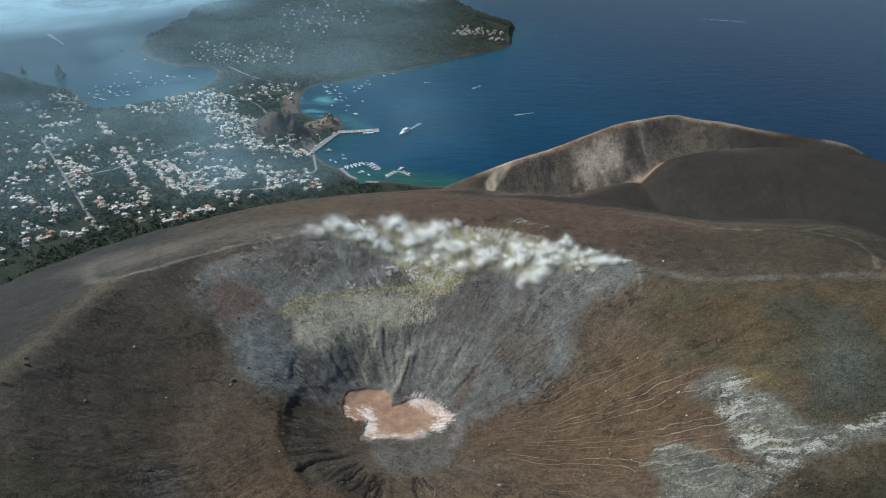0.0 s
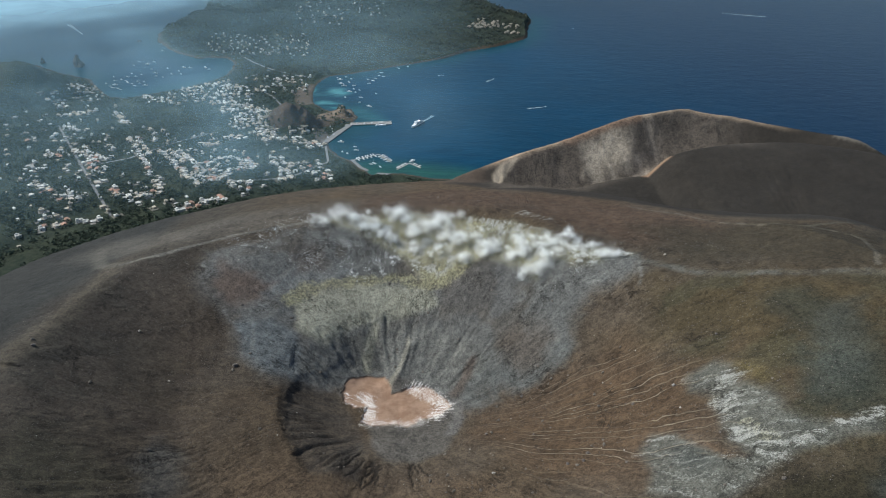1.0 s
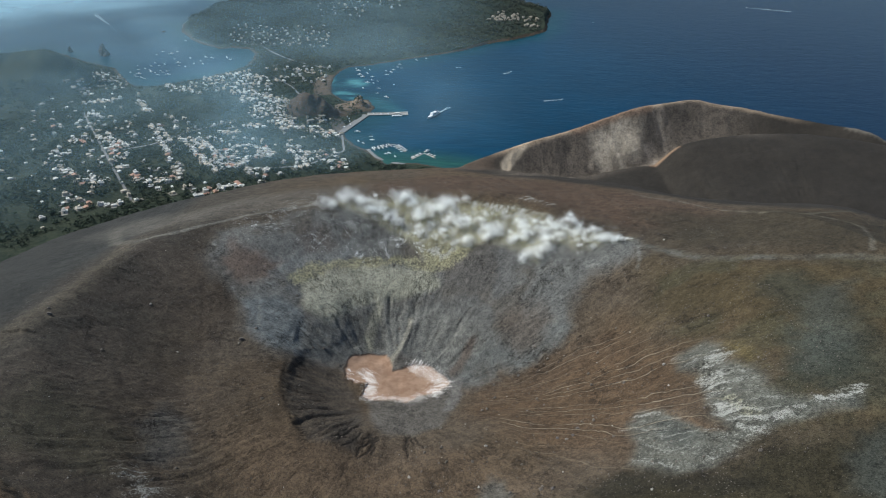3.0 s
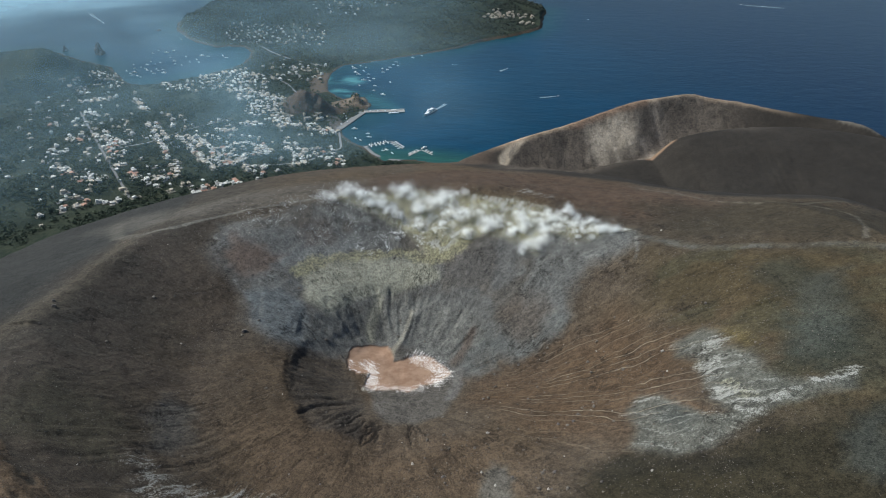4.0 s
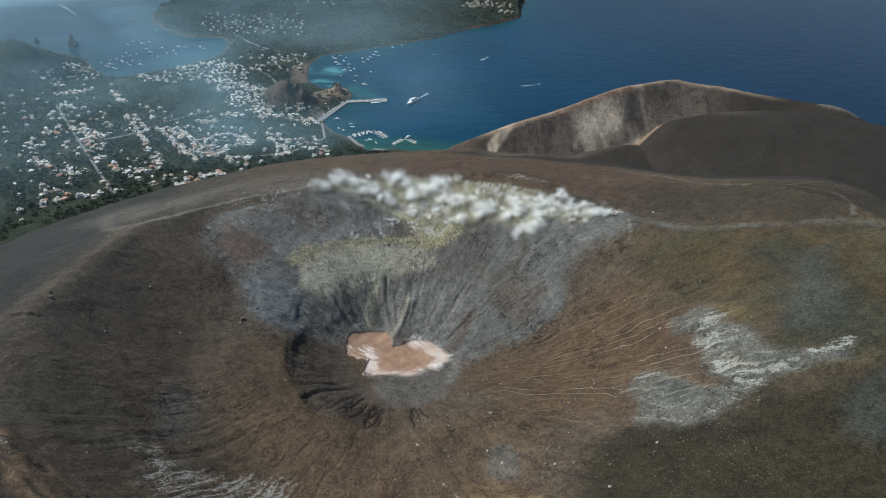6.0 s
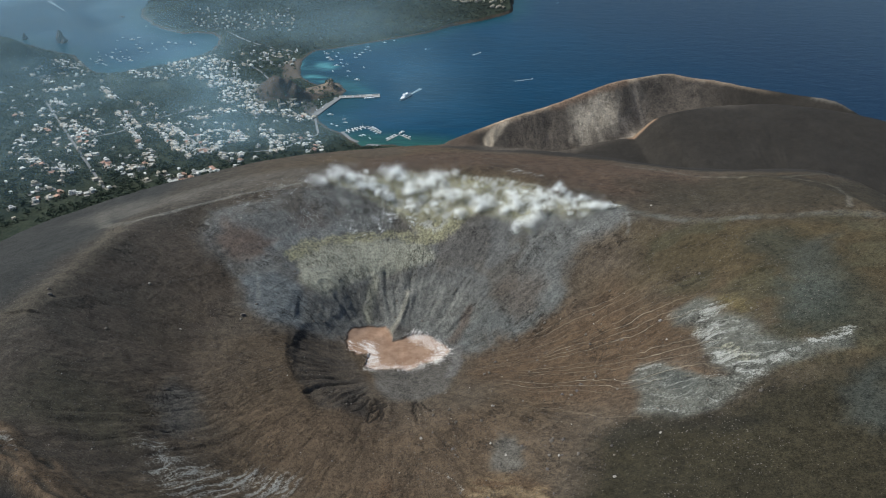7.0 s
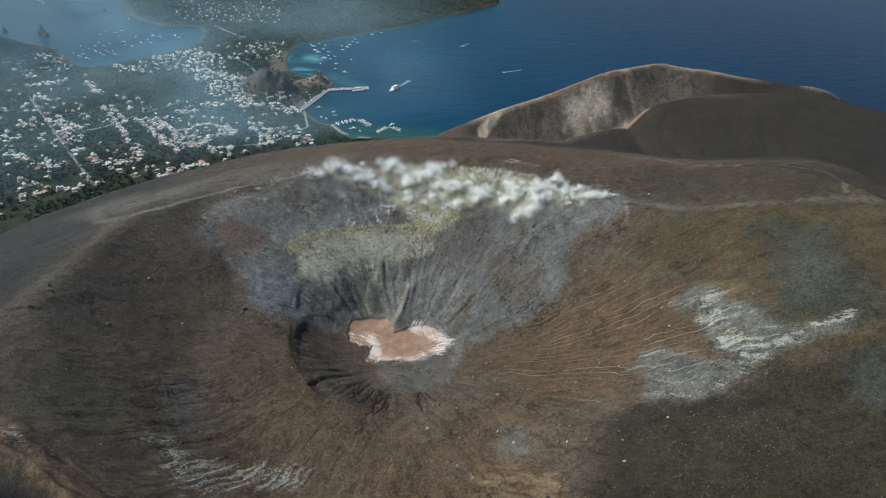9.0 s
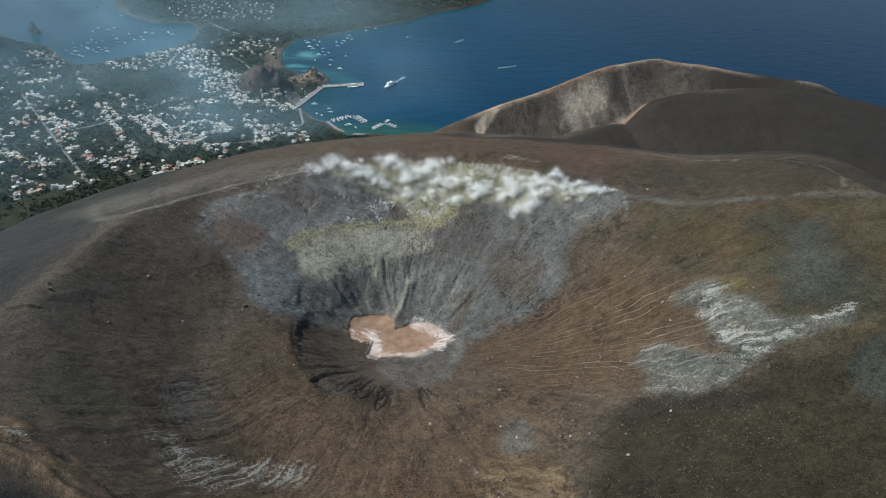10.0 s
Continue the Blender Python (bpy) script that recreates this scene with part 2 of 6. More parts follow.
def height(x, y, fine=True):
    x, y = np.asarray(x, float), np.asarray(y, float)
    r, az = polar(x, y)
    d = shore(x, y)
    plain = 1.5 + 0.022 * np.clip(d, 0, 1500) + 2 * (fbm(x / 120, y / 120, 3, 3) - 0.5)
    # far peninsula with its cone
    far = step(2350, 2700, y)
    plain = plain * (1 - far) + far * (6 + 0.06 * np.clip(d, 0, 500) + 10 * fbm(x / 140, y / 140, 4, 5))
    plain = plain + mound(x, y, -130, 3480, 330, 112, 2.2) + mound(x, y, -420, 3700, 260, 60) + mound(x, y, 200, 3250, 150, 14)
    plain = plain + mound(x, y, -1120, 3000, 190, 55, 3) + mound(x, y, -1090, 3480, 220, 40, 3)
    # dark headland beyond the west of the village
    dist, high, _ = away(x, y, HEADLAND)
    plain = smax(plain, high + 14 * (fbm(x / 45, y / 45, 3, 47) - 0.5) - np.sqrt((0.62 * dist) ** 2 + 25), 6)
    # the crater and the flank of its cone
    cone = wall_height(r, az)
    north_east = np.exp(-((np.degrees(az) - 55) / 32) ** 2)
    east = np.exp(-((np.degrees(az) - 105) / 32) ** 2)
    flank = 0.66 - 0.12 * north_east - 0.40 * east
    brow = 450 + 122 * np.exp(-((np.degrees(az) + 62) / 22) ** 2) + 85 * np.exp(-((np.degrees(az) - 70) / 15) ** 2)
    cone = cone - 0.30 * np.clip(r - 420, 0, None) - (flank - 0.30) * np.clip(r - brow, 0, None)
    cone = cone + mound(x, y, 450, 645, 95, 26)
    land = smax(plain, cone, 14)
    # hills beyond
    dist, high, side = away(x, y, RIDGE)
    steep = np.where(side > 0, 0.72, 0.80)
    hill = high + 4 - np.sqrt((dist * steep) ** 2 + 16)
    land = smax(land, hill, 8)
    dist, high, side = away(x, y, SPUR)
    hill = high + 6 - np.sqrt((dist * np.where(side > 0, 0.9, 0.20)) ** 2 + 36)
    land = smax(land, hill, 10)
    # rocky crest on the crater's near side, falling away behind
    dist, _, side = away(x, y, CREST)
    land = land + 6 * np.exp(-(dist / 12) ** 2) - 42 * step(2, 26, dist) * (side < 0) * step(60, 130, y) * step(-470, -400, x)
    land = land + np.exp(-(dist / 20) ** 2) * 13 * (ridged((0.55 * x + 0.83 * y) / 10 + 0.8 * fbm(x / 30, y / 30, 2, 46), (0.83 * x - 0.55 * y) / 70, 3, 45) - 0.5) + np.exp(-(dist / 22) ** 2) * 4.5 * (ridged((0.55 * x + 0.83 * y) / 4.5 + 1.2 * fbm(x / 12, y / 12, 3, 55), (0.83 * x - 0.55 * y) / 40, 2, 59) - 0.5)
    if fine:
        wide, small = gullies(r, az, x, y)
        pit = step(50, 78, r) * (1 - step(112, 128, r + 14 * (fbm(x / 16, y / 16, 2, 36) - 0.5)))
        wall = step(120, 170, r) * (1 - step(235, 275, r))
        south = 0.5 - 0.5 * np.cos(az)
        cut_wide, cut_small = step(0.80, 0.97, wide), step(0.80, 0.98, small)
        land = land - pit * (1.0 * cut_wide + 1.2 * cut_small + (1.1 + 0.2 * (1 - south)) * wide + (1 - south) * (1.6 * small + 2.6 * (fbm(x / 7, y / 7, 4, 39) - 0.5) + 0.8 * (ridged(x / 17, y / 17, 3, 40) - 0.5))) - wall * (0.9 * cut_wide + 0.7 * cut_small) * (0.3 + 0.7 * south)
        ribbed = step(165, 215, r) * (1 - step(300, 340, r)) * step(0.55, 0.85, 0.5 - 0.5 * np.cos(az))
        land = land - ribbed * (1.9 * ridged((az + 0.03 * fbm(x / 20, y / 20, 2, 34)) * 30, r / 90, 3, 42) + 2.2 * (fbm(x / 14, y / 14, 3, 44) - 0.5))
        slope_e = step(95, 140, r) * (1 - step(280, 330, r)) * step(0.25, 0.7, np.sin(az))
        land = land - slope_e * (1.1 * ridged((az + 0.04 * fbm(x / 30, y / 30, 2, 48)) * 22, r / 140, 3, 49) + 1.6 * (fbm(x / 11, y / 11, 3, 50) - 0.5))
        # scarp above the west of the pit, and the sharp spur that divides the mud
        dist, _, side = away(x, y, SCARP)
        ends = step(3, 22, np.hypot(x + 146, y - 470)) * step(3, 22, np.hypot(x + 80, y - 343))
        land = land - 3.0 * ends * (side > 0) * step(0, 10, dist + 9 * (fbm(x / 9, y / 9, 3, 38) - 0.5)) * (1 - step(10, 48, dist)) + 1.2 * ends * (side <= 0) * np.exp(-(dist / 8) ** 2)
        dist, _, _ = away(x, y, WEDGE)
        land = land + 6.5 * np.exp(-dist / 7) * step(482, 503, y) * (1 - step(535, 556, y))
        near_by = np.exp(-(np.hypot(x - CX, y - CY) / 900) ** 4)
        land = land + near_by * (4.5 * (fbm(x / 60, y / 60, 4, 11) - 0.5) + 1.3 * (fbm(x / 9, y / 9, 3, 12) - 0.5))
        # ribs and hollows on the face of the ridge
        off = away(x, y, RIDGE)[0]
        face = np.exp(-(off / 80) ** 2) * step(3, 30, off) * step(0, 120, x) * (y < 1010) * (1 - step(430, 520, x))
        land = land - face * 6.5 * (1 - ridged(x / 40 + 0.35 * (y - 950) / 40 + 1.2 * fbm(x / 50, y / 50, 3, 14), y / 240, 3, 13))
        land = land - face * 2.6 * (1 - ridged(x / 13 + 0.3 * y / 13 + 1.5 * fbm(x / 22, y / 22, 3, 15), y / 70, 3, 16))
        land = land + step(2, 30, off) * (5 * np.exp(-(away(x, y, RIB)[0] / 19) ** 2) * step(900, 930, y) - 5.5 * np.exp(-(away(x, y, HOLLOW)[0] / 20) ** 2))
    # the rim's crest
    crest = np.array([252, 246, 248, 300, 330, 340, 340, 330, 330, 316, 318, 262], float)
    b = (az / (2 * np.pi) * 12) % 12
    i = np.floor(b).astype(int)
    rim = crest[i] + (b - i) * (crest[(i + 1) % 12] - crest[i])
    land = land + 3.0 * np.exp(-((r - rim) / 14) ** 2) * (np.cos(az) > -0.2)
    # the two rock stacks by the harbour
    crag = np.exp(-np.hypot((x + 468 + 0.12 * (y - 1820)) / 74, (y - 1822) / 50) ** 3.0)
    land = smax(land, 1 + crag * (58 + 30 * (ridged(x / 34, y / 34, 3, 41) - 0.5) - 0.16 * (x + 468)), 3) - 1
    land = land + 30 * np.exp(-np.hypot((x + 322) / 36, (y - 1930) / 30) ** 3.4) * (0.45 + 1.1 * ridged(x / 18, y / 18, 3, 43))
    cliff = 0.10 + 0.5 * far + 0.5 * step(-40, 60, x) + 0.4 * step(1250, 1400, -x)
    land = np.minimum(land, 0.6 + np.clip(d, 0, None) * cliff + 3 * step(20, 60, d) * d)
    return np.where(d > 0, land, np.maximum(d * 0.18, -45) - 0.3)


# ---------------------------------------------------------------- ground sheet
def spaced(parts):
    """Grid lines from pieces of (start, end, gap)."""
    out = []
    for a, b, gap in parts:
        out += list(np.linspace(a, b, max(int(round((b - a) / gap)), 1), endpoint=False))
    return np.array(out + [parts[-1][1]])


def sheet(name, xs, ys, z, material, masks=()):
    """A grid of quads over xs and ys with its heights and colour masks."""
    nx, ny = len(xs), len(ys)
    X, Y = np.meshgrid(xs, ys)
    co = np.empty((nx * ny, 3), np.float32)
    co[:, 0], co[:, 1], co[:, 2] = X.ravel(), Y.ravel(), np.asarray(z).ravel()
    i = (np.arange(ny - 1)[:, None] * nx + np.arange(nx - 1)[None]).ravel()
    quads = np.stack([i, i + 1, i + nx + 1, i + nx], 1).astype(np.int32)
    mesh = bpy.data.meshes.new(name)
    mesh.vertices.add(len(co))
    mesh.vertices.foreach_set("co", co.ravel())
    mesh.loops.add(quads.size)
    mesh.loops.foreach_set("vertex_index", quads.ravel())
    mesh.polygons.add(len(quads))
    mesh.polygons.foreach_set("loop_start", np.arange(0, quads.size, 4, dtype=np.int32))
    mesh.polygons.foreach_set("use_smooth", np.ones(len(quads), bool))
    mesh.update(calc_edges=True)
    for key, four in masks:
        layer = mesh.color_attributes.new(key, "FLOAT_COLOR", "POINT")
        rgba = np.stack([np.broadcast_to(np.asarray(v, np.float32), X.shape).ravel() for v in four], 1)
        layer.data.foreach_set("color", np.clip(rgba, 0, 1).astype(np.float32).ravel())
    mesh.materials.append(material)
    return new(name, mesh)


def within(x, y, line, margin):
    """The points inside the box round a line."""
    xs, ys = [p[0] for p in line], [p[1] for p in line]
    return (x > min(xs) - margin) & (x < max(xs) + margin) & (y > min(ys) - margin) & (y < max(ys) + margin)


def near(x, y, line, a, b):
    """1 within a metres of a line, falling to 0 at b."""
    x, y = np.asarray(x, float), np.asarray(y, float)
    out, box_of = np.zeros(x.shape), within(x, y, line, b)
    out[box_of] = 1 - step(a, b, away(x[box_of], y[box_of], line)[0])
    return out


def zone(x, y, ring, soft):
    """1 inside a ring, falling to 0 outside it over a soft edge."""
    x, y = np.asarray(x, float), np.asarray(y, float)
    out, box_of = np.zeros(x.shape), within(x, y, ring, soft)
    px, py = x[box_of], y[box_of]
    d = away(px, py, ring + ring[:1])[0]
    out[box_of] = step(-soft, soft, np.where(inside(px, py, ring), d, -d))
    return out


PATH_WEST = [(-352, 589), (-318, 606), (-289, 636), (-249, 664), (-202, 675), (-147, 688)]
PATH_TURN = [(-352, 589), (-385, 603), (-412, 640), (-440, 690)]
WEST_TRACK = [(-400, 330), (-360, 366), (-354, 395), (-348, 426), (-343, 476), (-344, 540), (-352, 589)]
PATH_EAST = [(203, 574), (234, 537), (262, 507), (287, 493), (321, 471), (355, 456), (377, 434), (420, 410)]
PATH_FAR = [(235, 735), (288, 700), (317, 648), (344, 610), (376, 590), (397, 574), (416, 554), (403, 524), (370, 460)]
PATH_BACK = [(376, 590), (440, 610), (520, 640)]
VENT_GROUND = [(-146, 690), (-104, 698), (-47, 708), (11, 691), (80, 658), (118, 633), (147, 608), (201, 579), (168, 576), (140, 590), (119, 602), (103, 580), (82, 602), (53, 621), (26, 620), (3, 608), (-14, 610), (-36, 640), (-66, 660), (-102, 678)]
VENT_LIP = [(-60, 707), (-17, 701), (18, 689), (79, 661), (118, 637), (147, 610), (201, 581)]
SULPHUR_BAND = [(-161, 566), (-156, 580), (-120, 602), (-95, 612), (-62, 619), (-27, 616), (0, 612), (30, 618)]
PALE_FAN = [(-159, 572), (-146, 583), (-95, 611), (-67, 610), (-12, 605), (-1, 579), (-37, 574), (-68, 568), (-97, 550), (-122, 521), (-145, 530)]
GREY_BOWL = [(-273, 625), (-268, 582), (-243, 549), (-214, 522), (-195, 484), (-167, 463), (-139, 464), (-103, 483), (-60, 470), (17, 462), (58, 470), (97, 474), (122, 482), (134, 495), (134, 521), (158, 541), (205, 544), (205, 575), (140, 610), (78, 650), (-41, 695), (-131, 693), (-211, 656)]
BLUE_WEST = [(-213, 526), (-199, 536), (-173, 540), (-151, 527), (-137, 498), (-140, 469), (-162, 469), (-189, 485)]
CLIFF = [(-140, 480), (-137, 498), (-122, 521), (-97, 550), (-68, 566), (-37, 569), (2, 551), (40, 530), (60, 490), (20, 480), (-20, 500), (-60, 512), (-100, 495)]
DARK_NORTH = [(7, 605), (59, 619), (97, 588), (77, 556), (34, 562), (-2, 579)]
BLUE_FACE = [(60, 510), (134, 497), (124, 474), (94, 474), (35, 466), (19, 482)]
HAZE_BAND = [(-198, 597), (-150, 623), (-111, 631), (-96, 618), (-156, 582), (-195, 553)]
RED_WEST = [(-256, 617), (-225, 602), (-185, 596), (-193, 562), (-225, 552), (-244, 577)]
RED_NORTH = [(-179, 636), (-147, 647), (-130, 623), (-161, 608)]
BROWN_PATCH = [(72, 531), (92, 532), (111, 508), (102, 487), (63, 495)]
BROWN_RUN = [(36, 512), (30, 497), (20, 482)]
MUD = [(-95, 473), (-95, 486), (-88, 499), (-73, 507), (-55, 506), (-49, 495), (-46, 483), (-37, 486), (-24, 493), (-7, 490), (8, 477), (14, 466), (6, 452), (-16, 446), (-27, 437), (-45, 439), (-61, 433), (-70, 439), (-69, 459), (-82, 457), (-91, 464)]
ASH_FLOOR = [(-68, 436), (-38, 434), (0, 448), (14, 468), (22, 440), (10, 398), (-12, 383), (-39, 385), (-56, 404)]
CRUST = [(206, 391), (229, 394), (235, 382), (232, 360), (243, 344), (241, 319), (250, 298), (262, 289), (284, 290), (274, 278), (255, 279), (231, 276), (219, 270), (204, 264), (188, 255), (170, 261), (146, 286), (154, 304), (157, 333), (167, 342), (184, 333), (199, 300), (208, 284), (208, 316), (210, 338), (214, 357), (203, 374)]
CRUST_STREAK = [(283, 290), (269, 288), (256, 289), (242, 288), (228, 282), (214, 276), (203, 280), (199, 292)]
CRUST_BAND = [(230, 373), (221, 358), (217, 340), (218, 315), (220, 293), (218, 278)]
CRUST_DARK = [(177, 322), (191, 308), (193, 290), (183, 280), (168, 304)]
GOLD = [(239, 382), (246, 374), (248, 353), (240, 347), (236, 366)]
ORANGE = [(186, 328), (198, 308), (206, 285), (200, 291), (189, 310)]
TEAL = [(256, 332), (276, 362), (294, 370), (295, 339), (284, 303), (270, 292), (256, 306)]
BLUE_UPPER = [(288, 392), (314, 413), (336, 417), (310, 379), (294, 335), (268, 318), (262, 337), (282, 368)]
BLUE_EAST = [(257, 242), (271, 253), (290, 255), (270, 200), (244, 214)]
EAST_OLIVE = [(206, 534), (365, 450), (400, 380), (300, 230), (265, 260), (233, 274), (250, 330), (244, 392), (190, 450)]
OLIVE_SOUTH = [(118, 272), (147, 277), (186, 250), (220, 266), (260, 262), (300, 262), (420, 200), (300, 20), (60, 60), (90, 200)]
RILL_AREA = [(35, 459), (108, 470), (171, 472), (208, 393), (211, 323), (143, 292), (95, 343), (35, 410)]
PALE_SOUTH = [(-220, 260), (-218, 277), (-202, 284), (-184, 273), (-165, 275), (-143, 282), (-98, 272), (-95, 252), (-124, 239), (-151, 229), (-170, 217), (-188, 227), (-204, 251)]
RUST_SOUTH = [(26, 261), (47, 264), (80, 232), (78, 200), (59, 185), (15, 200)]
RUST_FOOT = [(-62, 245), (-37, 257), (-4, 238), (19, 238), (18, 190), (-60, 200)]
RUST_BELT = [(-100, 800), (8, 836), (168, 798), (291, 691), (334, 630), (287, 583), (230, 590), (145, 648), (81, 692), (0, 715), (-120, 725)]
PALE_RIDGE = [(215, 968), (272, 985), (286, 960), (289, 933), (255, 905), (222, 925)]

XS = spaced([(-3200, -1700, 40), (-1700, -900, 12), (-900, -480, 7), (-480, -290, 2.4), (-290, 300, 1.6), (300, 480, 2.2), (480, 700, 5), (700, 1800, 30)])
YS = spaced([(-1500, -100, 40), (-100, 150, 8), (150, 620, 1.6), (620, 720, 2.0), (720, 860, 3.2), (860, 1030, 2.6), (1030, 2000, 6.5), (2000, 2700, 8.5), (2700, 4200, 15)])
GX, GY = np.meshgrid(XS, YS)
GZ = height(GX, GY)
GR, GA = polar(GX, GY)
# fissures cut by water into the near wall of the pit and the slope above it
cut_rng = np.random.default_rng(23)
cuts = np.zeros_like(GX)
part_of = (GR > 58) & (GR < 300) & (GY < 500)
cr, ca = GR[part_of], GA[part_of] % (2 * np.pi)
found = np.zeros_like(cr)
for k in range(96):
    deep = k < 30
    mid_az = math.radians(cut_rng.uniform(160, 205) if k < 14 else cut_rng.uniform(195, 262) if deep else cut_rng.uniform(122, 262))
    r0 = cut_rng.uniform(66, 76) if deep else cut_rng.uniform(80, 235)
    r1 = r0 + (cut_rng.uniform(14, 50) if deep else cut_rng.uniform(22, 60))
    half = cut_rng.uniform(0.8, 1.2)
    sway = 9 * (fbm(cr / 11, np.full_like(cr, 3.7 * k), 3, 61) - 0.5)
    ends = step(r0, r0 + 5, cr) * (1 - step(r1 - 9, r1, cr))
    found = np.maximum(found, (1.0 if k < 14 else 0.6 if deep else 0.5) * ends * np.exp(-(((ca - mid_az) * cr + sway) / half) ** 2))
cuts[part_of] = found
GZ = GZ - 1.4 * cuts


def ground_z(x, y):
    """The height of the finished ground sheet."""
    x, y = np.asarray(x, float), np.asarray(y, float)
    i, j = np.clip(np.searchsorted(XS, x) - 1, 0, len(XS) - 2), np.clip(np.searchsorted(YS, y) - 1, 0, len(YS) - 2)
    fx, fy = np.clip((x - XS[i]) / (XS[i + 1] - XS[i]), 0, 1), np.clip((y - YS[j]) / (YS[j + 1] - YS[j]), 0, 1)
    return (GZ[j, i] * (1 - fx) + GZ[j, i + 1] * fx) * (1 - fy) + (GZ[j + 1, i] * (1 - fx) + GZ[j + 1, i + 1] * fx) * fy


# ---- ground minerals, painted light and shade: colours laid over one another, zone by zone
patch = fbm(GX / 38, GY / 38, 4, 51)
speck = fbm(GX / 7, GY / 7, 3, 52)
broad = fbm(GX / 95, GY / 95, 3, 63)
strata = ridged((0.55 * GX + 0.83 * GY) / 10 + 0.8 * fbm(GX / 30, GY / 30, 2, 46), (0.83 * GX - 0.55 * GY) / 70, 3, 45)
strata = 0.6 * strata + 0.4 * ridged((0.55 * GX + 0.83 * GY) / 4.5 + 1.2 * fbm(GX / 12, GY / 12, 3, 55), (0.83 * GX - 0.55 * GY) / 40, 2, 59)
rough = (patch - 0.5) * 24 + (speck - 0.5) * 10
other = (fbm(GX / 30, GY / 30, 4, 53) - 0.5) * 24 + (fbm(GX / 6, GY / 6, 3, 54) - 0.5) * 8
WX, WY = GX + rough, GY + other
LX, LY = GX + 0.4 * rough, GY + 0.4 * other
shore_d = shore(GX, GY)
spokes = ridged((GA + 0.05 * patch) * 26, GR / 120, 3, 67)
minerals_and_light = np.empty(GX.shape + (3,))
minerals_and_light[:] = (0.074, 0.053, 0.035)


def paint(mask, colour):
    minerals_and_light[:] = minerals_and_light + (np.array(colour) - minerals_and_light) * np.clip(mask, 0, 1)[..., None]


paint(0.35 * step(0.40, 0.65, broad), (0.068, 0.060, 0.052))
# west slope and its outer side, with cloud shade painted dark; the rim walk
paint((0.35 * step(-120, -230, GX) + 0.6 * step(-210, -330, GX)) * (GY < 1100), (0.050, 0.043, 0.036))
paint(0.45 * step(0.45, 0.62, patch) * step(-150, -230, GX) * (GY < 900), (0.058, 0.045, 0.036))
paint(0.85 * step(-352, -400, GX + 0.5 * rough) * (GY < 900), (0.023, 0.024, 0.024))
# rim ground greyed lighter, partly to paint in thin steam haze
paint(0.5 * near(WX, WY, [(-430, 700), (-300, 690), (-200, 720), (-60, 745)], 20, 70), (0.112, 0.100, 0.088))
paint(0.75 * near(GX + 0.5 * rough, GY, [(x - 8, y) for x, y in WEST_TRACK], 3, 22), (0.078, 0.065, 0.050))
paint(0.30 * near(WX, WY, [(-213, 345), (-205, 310)], 4, 26), (0.12, 0.125, 0.125))
paint(0.55 * zone(WX, WY, [(-300, 330), (-230, 310), (-215, 255), (-300, 250)], 20), (0.050, 0.045, 0.030))
# north-east belt and the east; olive ground darkened further for light falloff
paint(0.85 * zone(WX, WY, RUST_BELT, 22), (0.074, 0.048, 0.034))
paint(0.75 * zone(WX, WY, EAST_OLIVE, 28), (0.050, 0.038, 0.019))
paint(0.45 * zone(WX, WY, EAST_OLIVE, 10) * step(0.45, 0.62, patch), (0.052, 0.050, 0.031))
paint(0.80 * zone(WX, WY, [(225, 655), (330, 640), (420, 590), (560, 620), (560, 480), (420, 420), (330, 470), (230, 550)], 34), (0.036, 0.030, 0.021))
paint(0.9 * zone(WX, WY, OLIVE_SOUTH, 16), (0.027, 0.023, 0.0135))
paint(0.6 * near(WX, WY, [(130, 268), (157, 262), (182, 242), (200, 236)], 2, 12), (0.020, 0.018, 0.014))
paint(0.55 * near(WX, WY, [(290, 430), (300, 380), (290, 300)], 8, 34), (0.032, 0.036, 0.028))
paint(0.75 * zone(WX, WY, TEAL, 12), (0.036, 0.041, 0.033))
paint(0.50 * zone(WX, WY, BLUE_UPPER, 12), (0.064, 0.068, 0.060))
paint(0.60 * zone(WX, WY, BLUE_EAST, 12), (0.048, 0.054, 0.050))
paint(0.45 * zone(WX, WY, RILL_AREA, 22), (0.088, 0.052, 0.030))
# south wall
paint(0.45 * zone(WX, WY, [(-160, 330), (-60, 370), (40, 350), (110, 300), (60, 230), (-100, 220)], 26), (0.108, 0.074, 0.049))
paint(0.70 * zone(WX, WY, RUST_FOOT, 14) * step(0.35, 0.7, spokes), (0.105, 0.062, 0.036))
paint(0.85 * zone(WX, WY, RUST_SOUTH, 9), (0.092, 0.058, 0.034))
paint(0.85 * zone(WX, WY, RUST_SOUTH, 8) * step(0.52, 0.72, ridged((GX + 1.4 * GY) / 8 + 0.8 * patch, (1.4 * GX - GY) / 50, 3, 68)), (0.150, 0.108, 0.066))
paint(0.50 * near(WX, WY, [(55, 298), (60, 275)], 6, 18), (0.115, 0.118, 0.112))
# the bowl
bowl = zone(WX, WY, GREY_BOWL, 13)
paint(bowl * (0.82 - 0.35 * step(0.48, 0.66, patch)), (0.124, 0.124, 0.122))
paint(0.55 * zone(WX, WY, DARK_NORTH, 14), (0.076, 0.073, 0.073))
# pale haze over the slope, put into the ground colour
paint(0.55 * zone(WX, WY, HAZE_BAND, 12), (0.180, 0.186, 0.190))
paint(0.75 * zone(WX, WY, RED_WEST, 10), (0.100, 0.070, 0.056))
paint(0.55 * zone(WX, WY, RED_NORTH, 12), (0.095, 0.074, 0.064))
paint(0.75 * zone(LX, LY, BLUE_WEST, 7), (0.112, 0.122, 0.130))
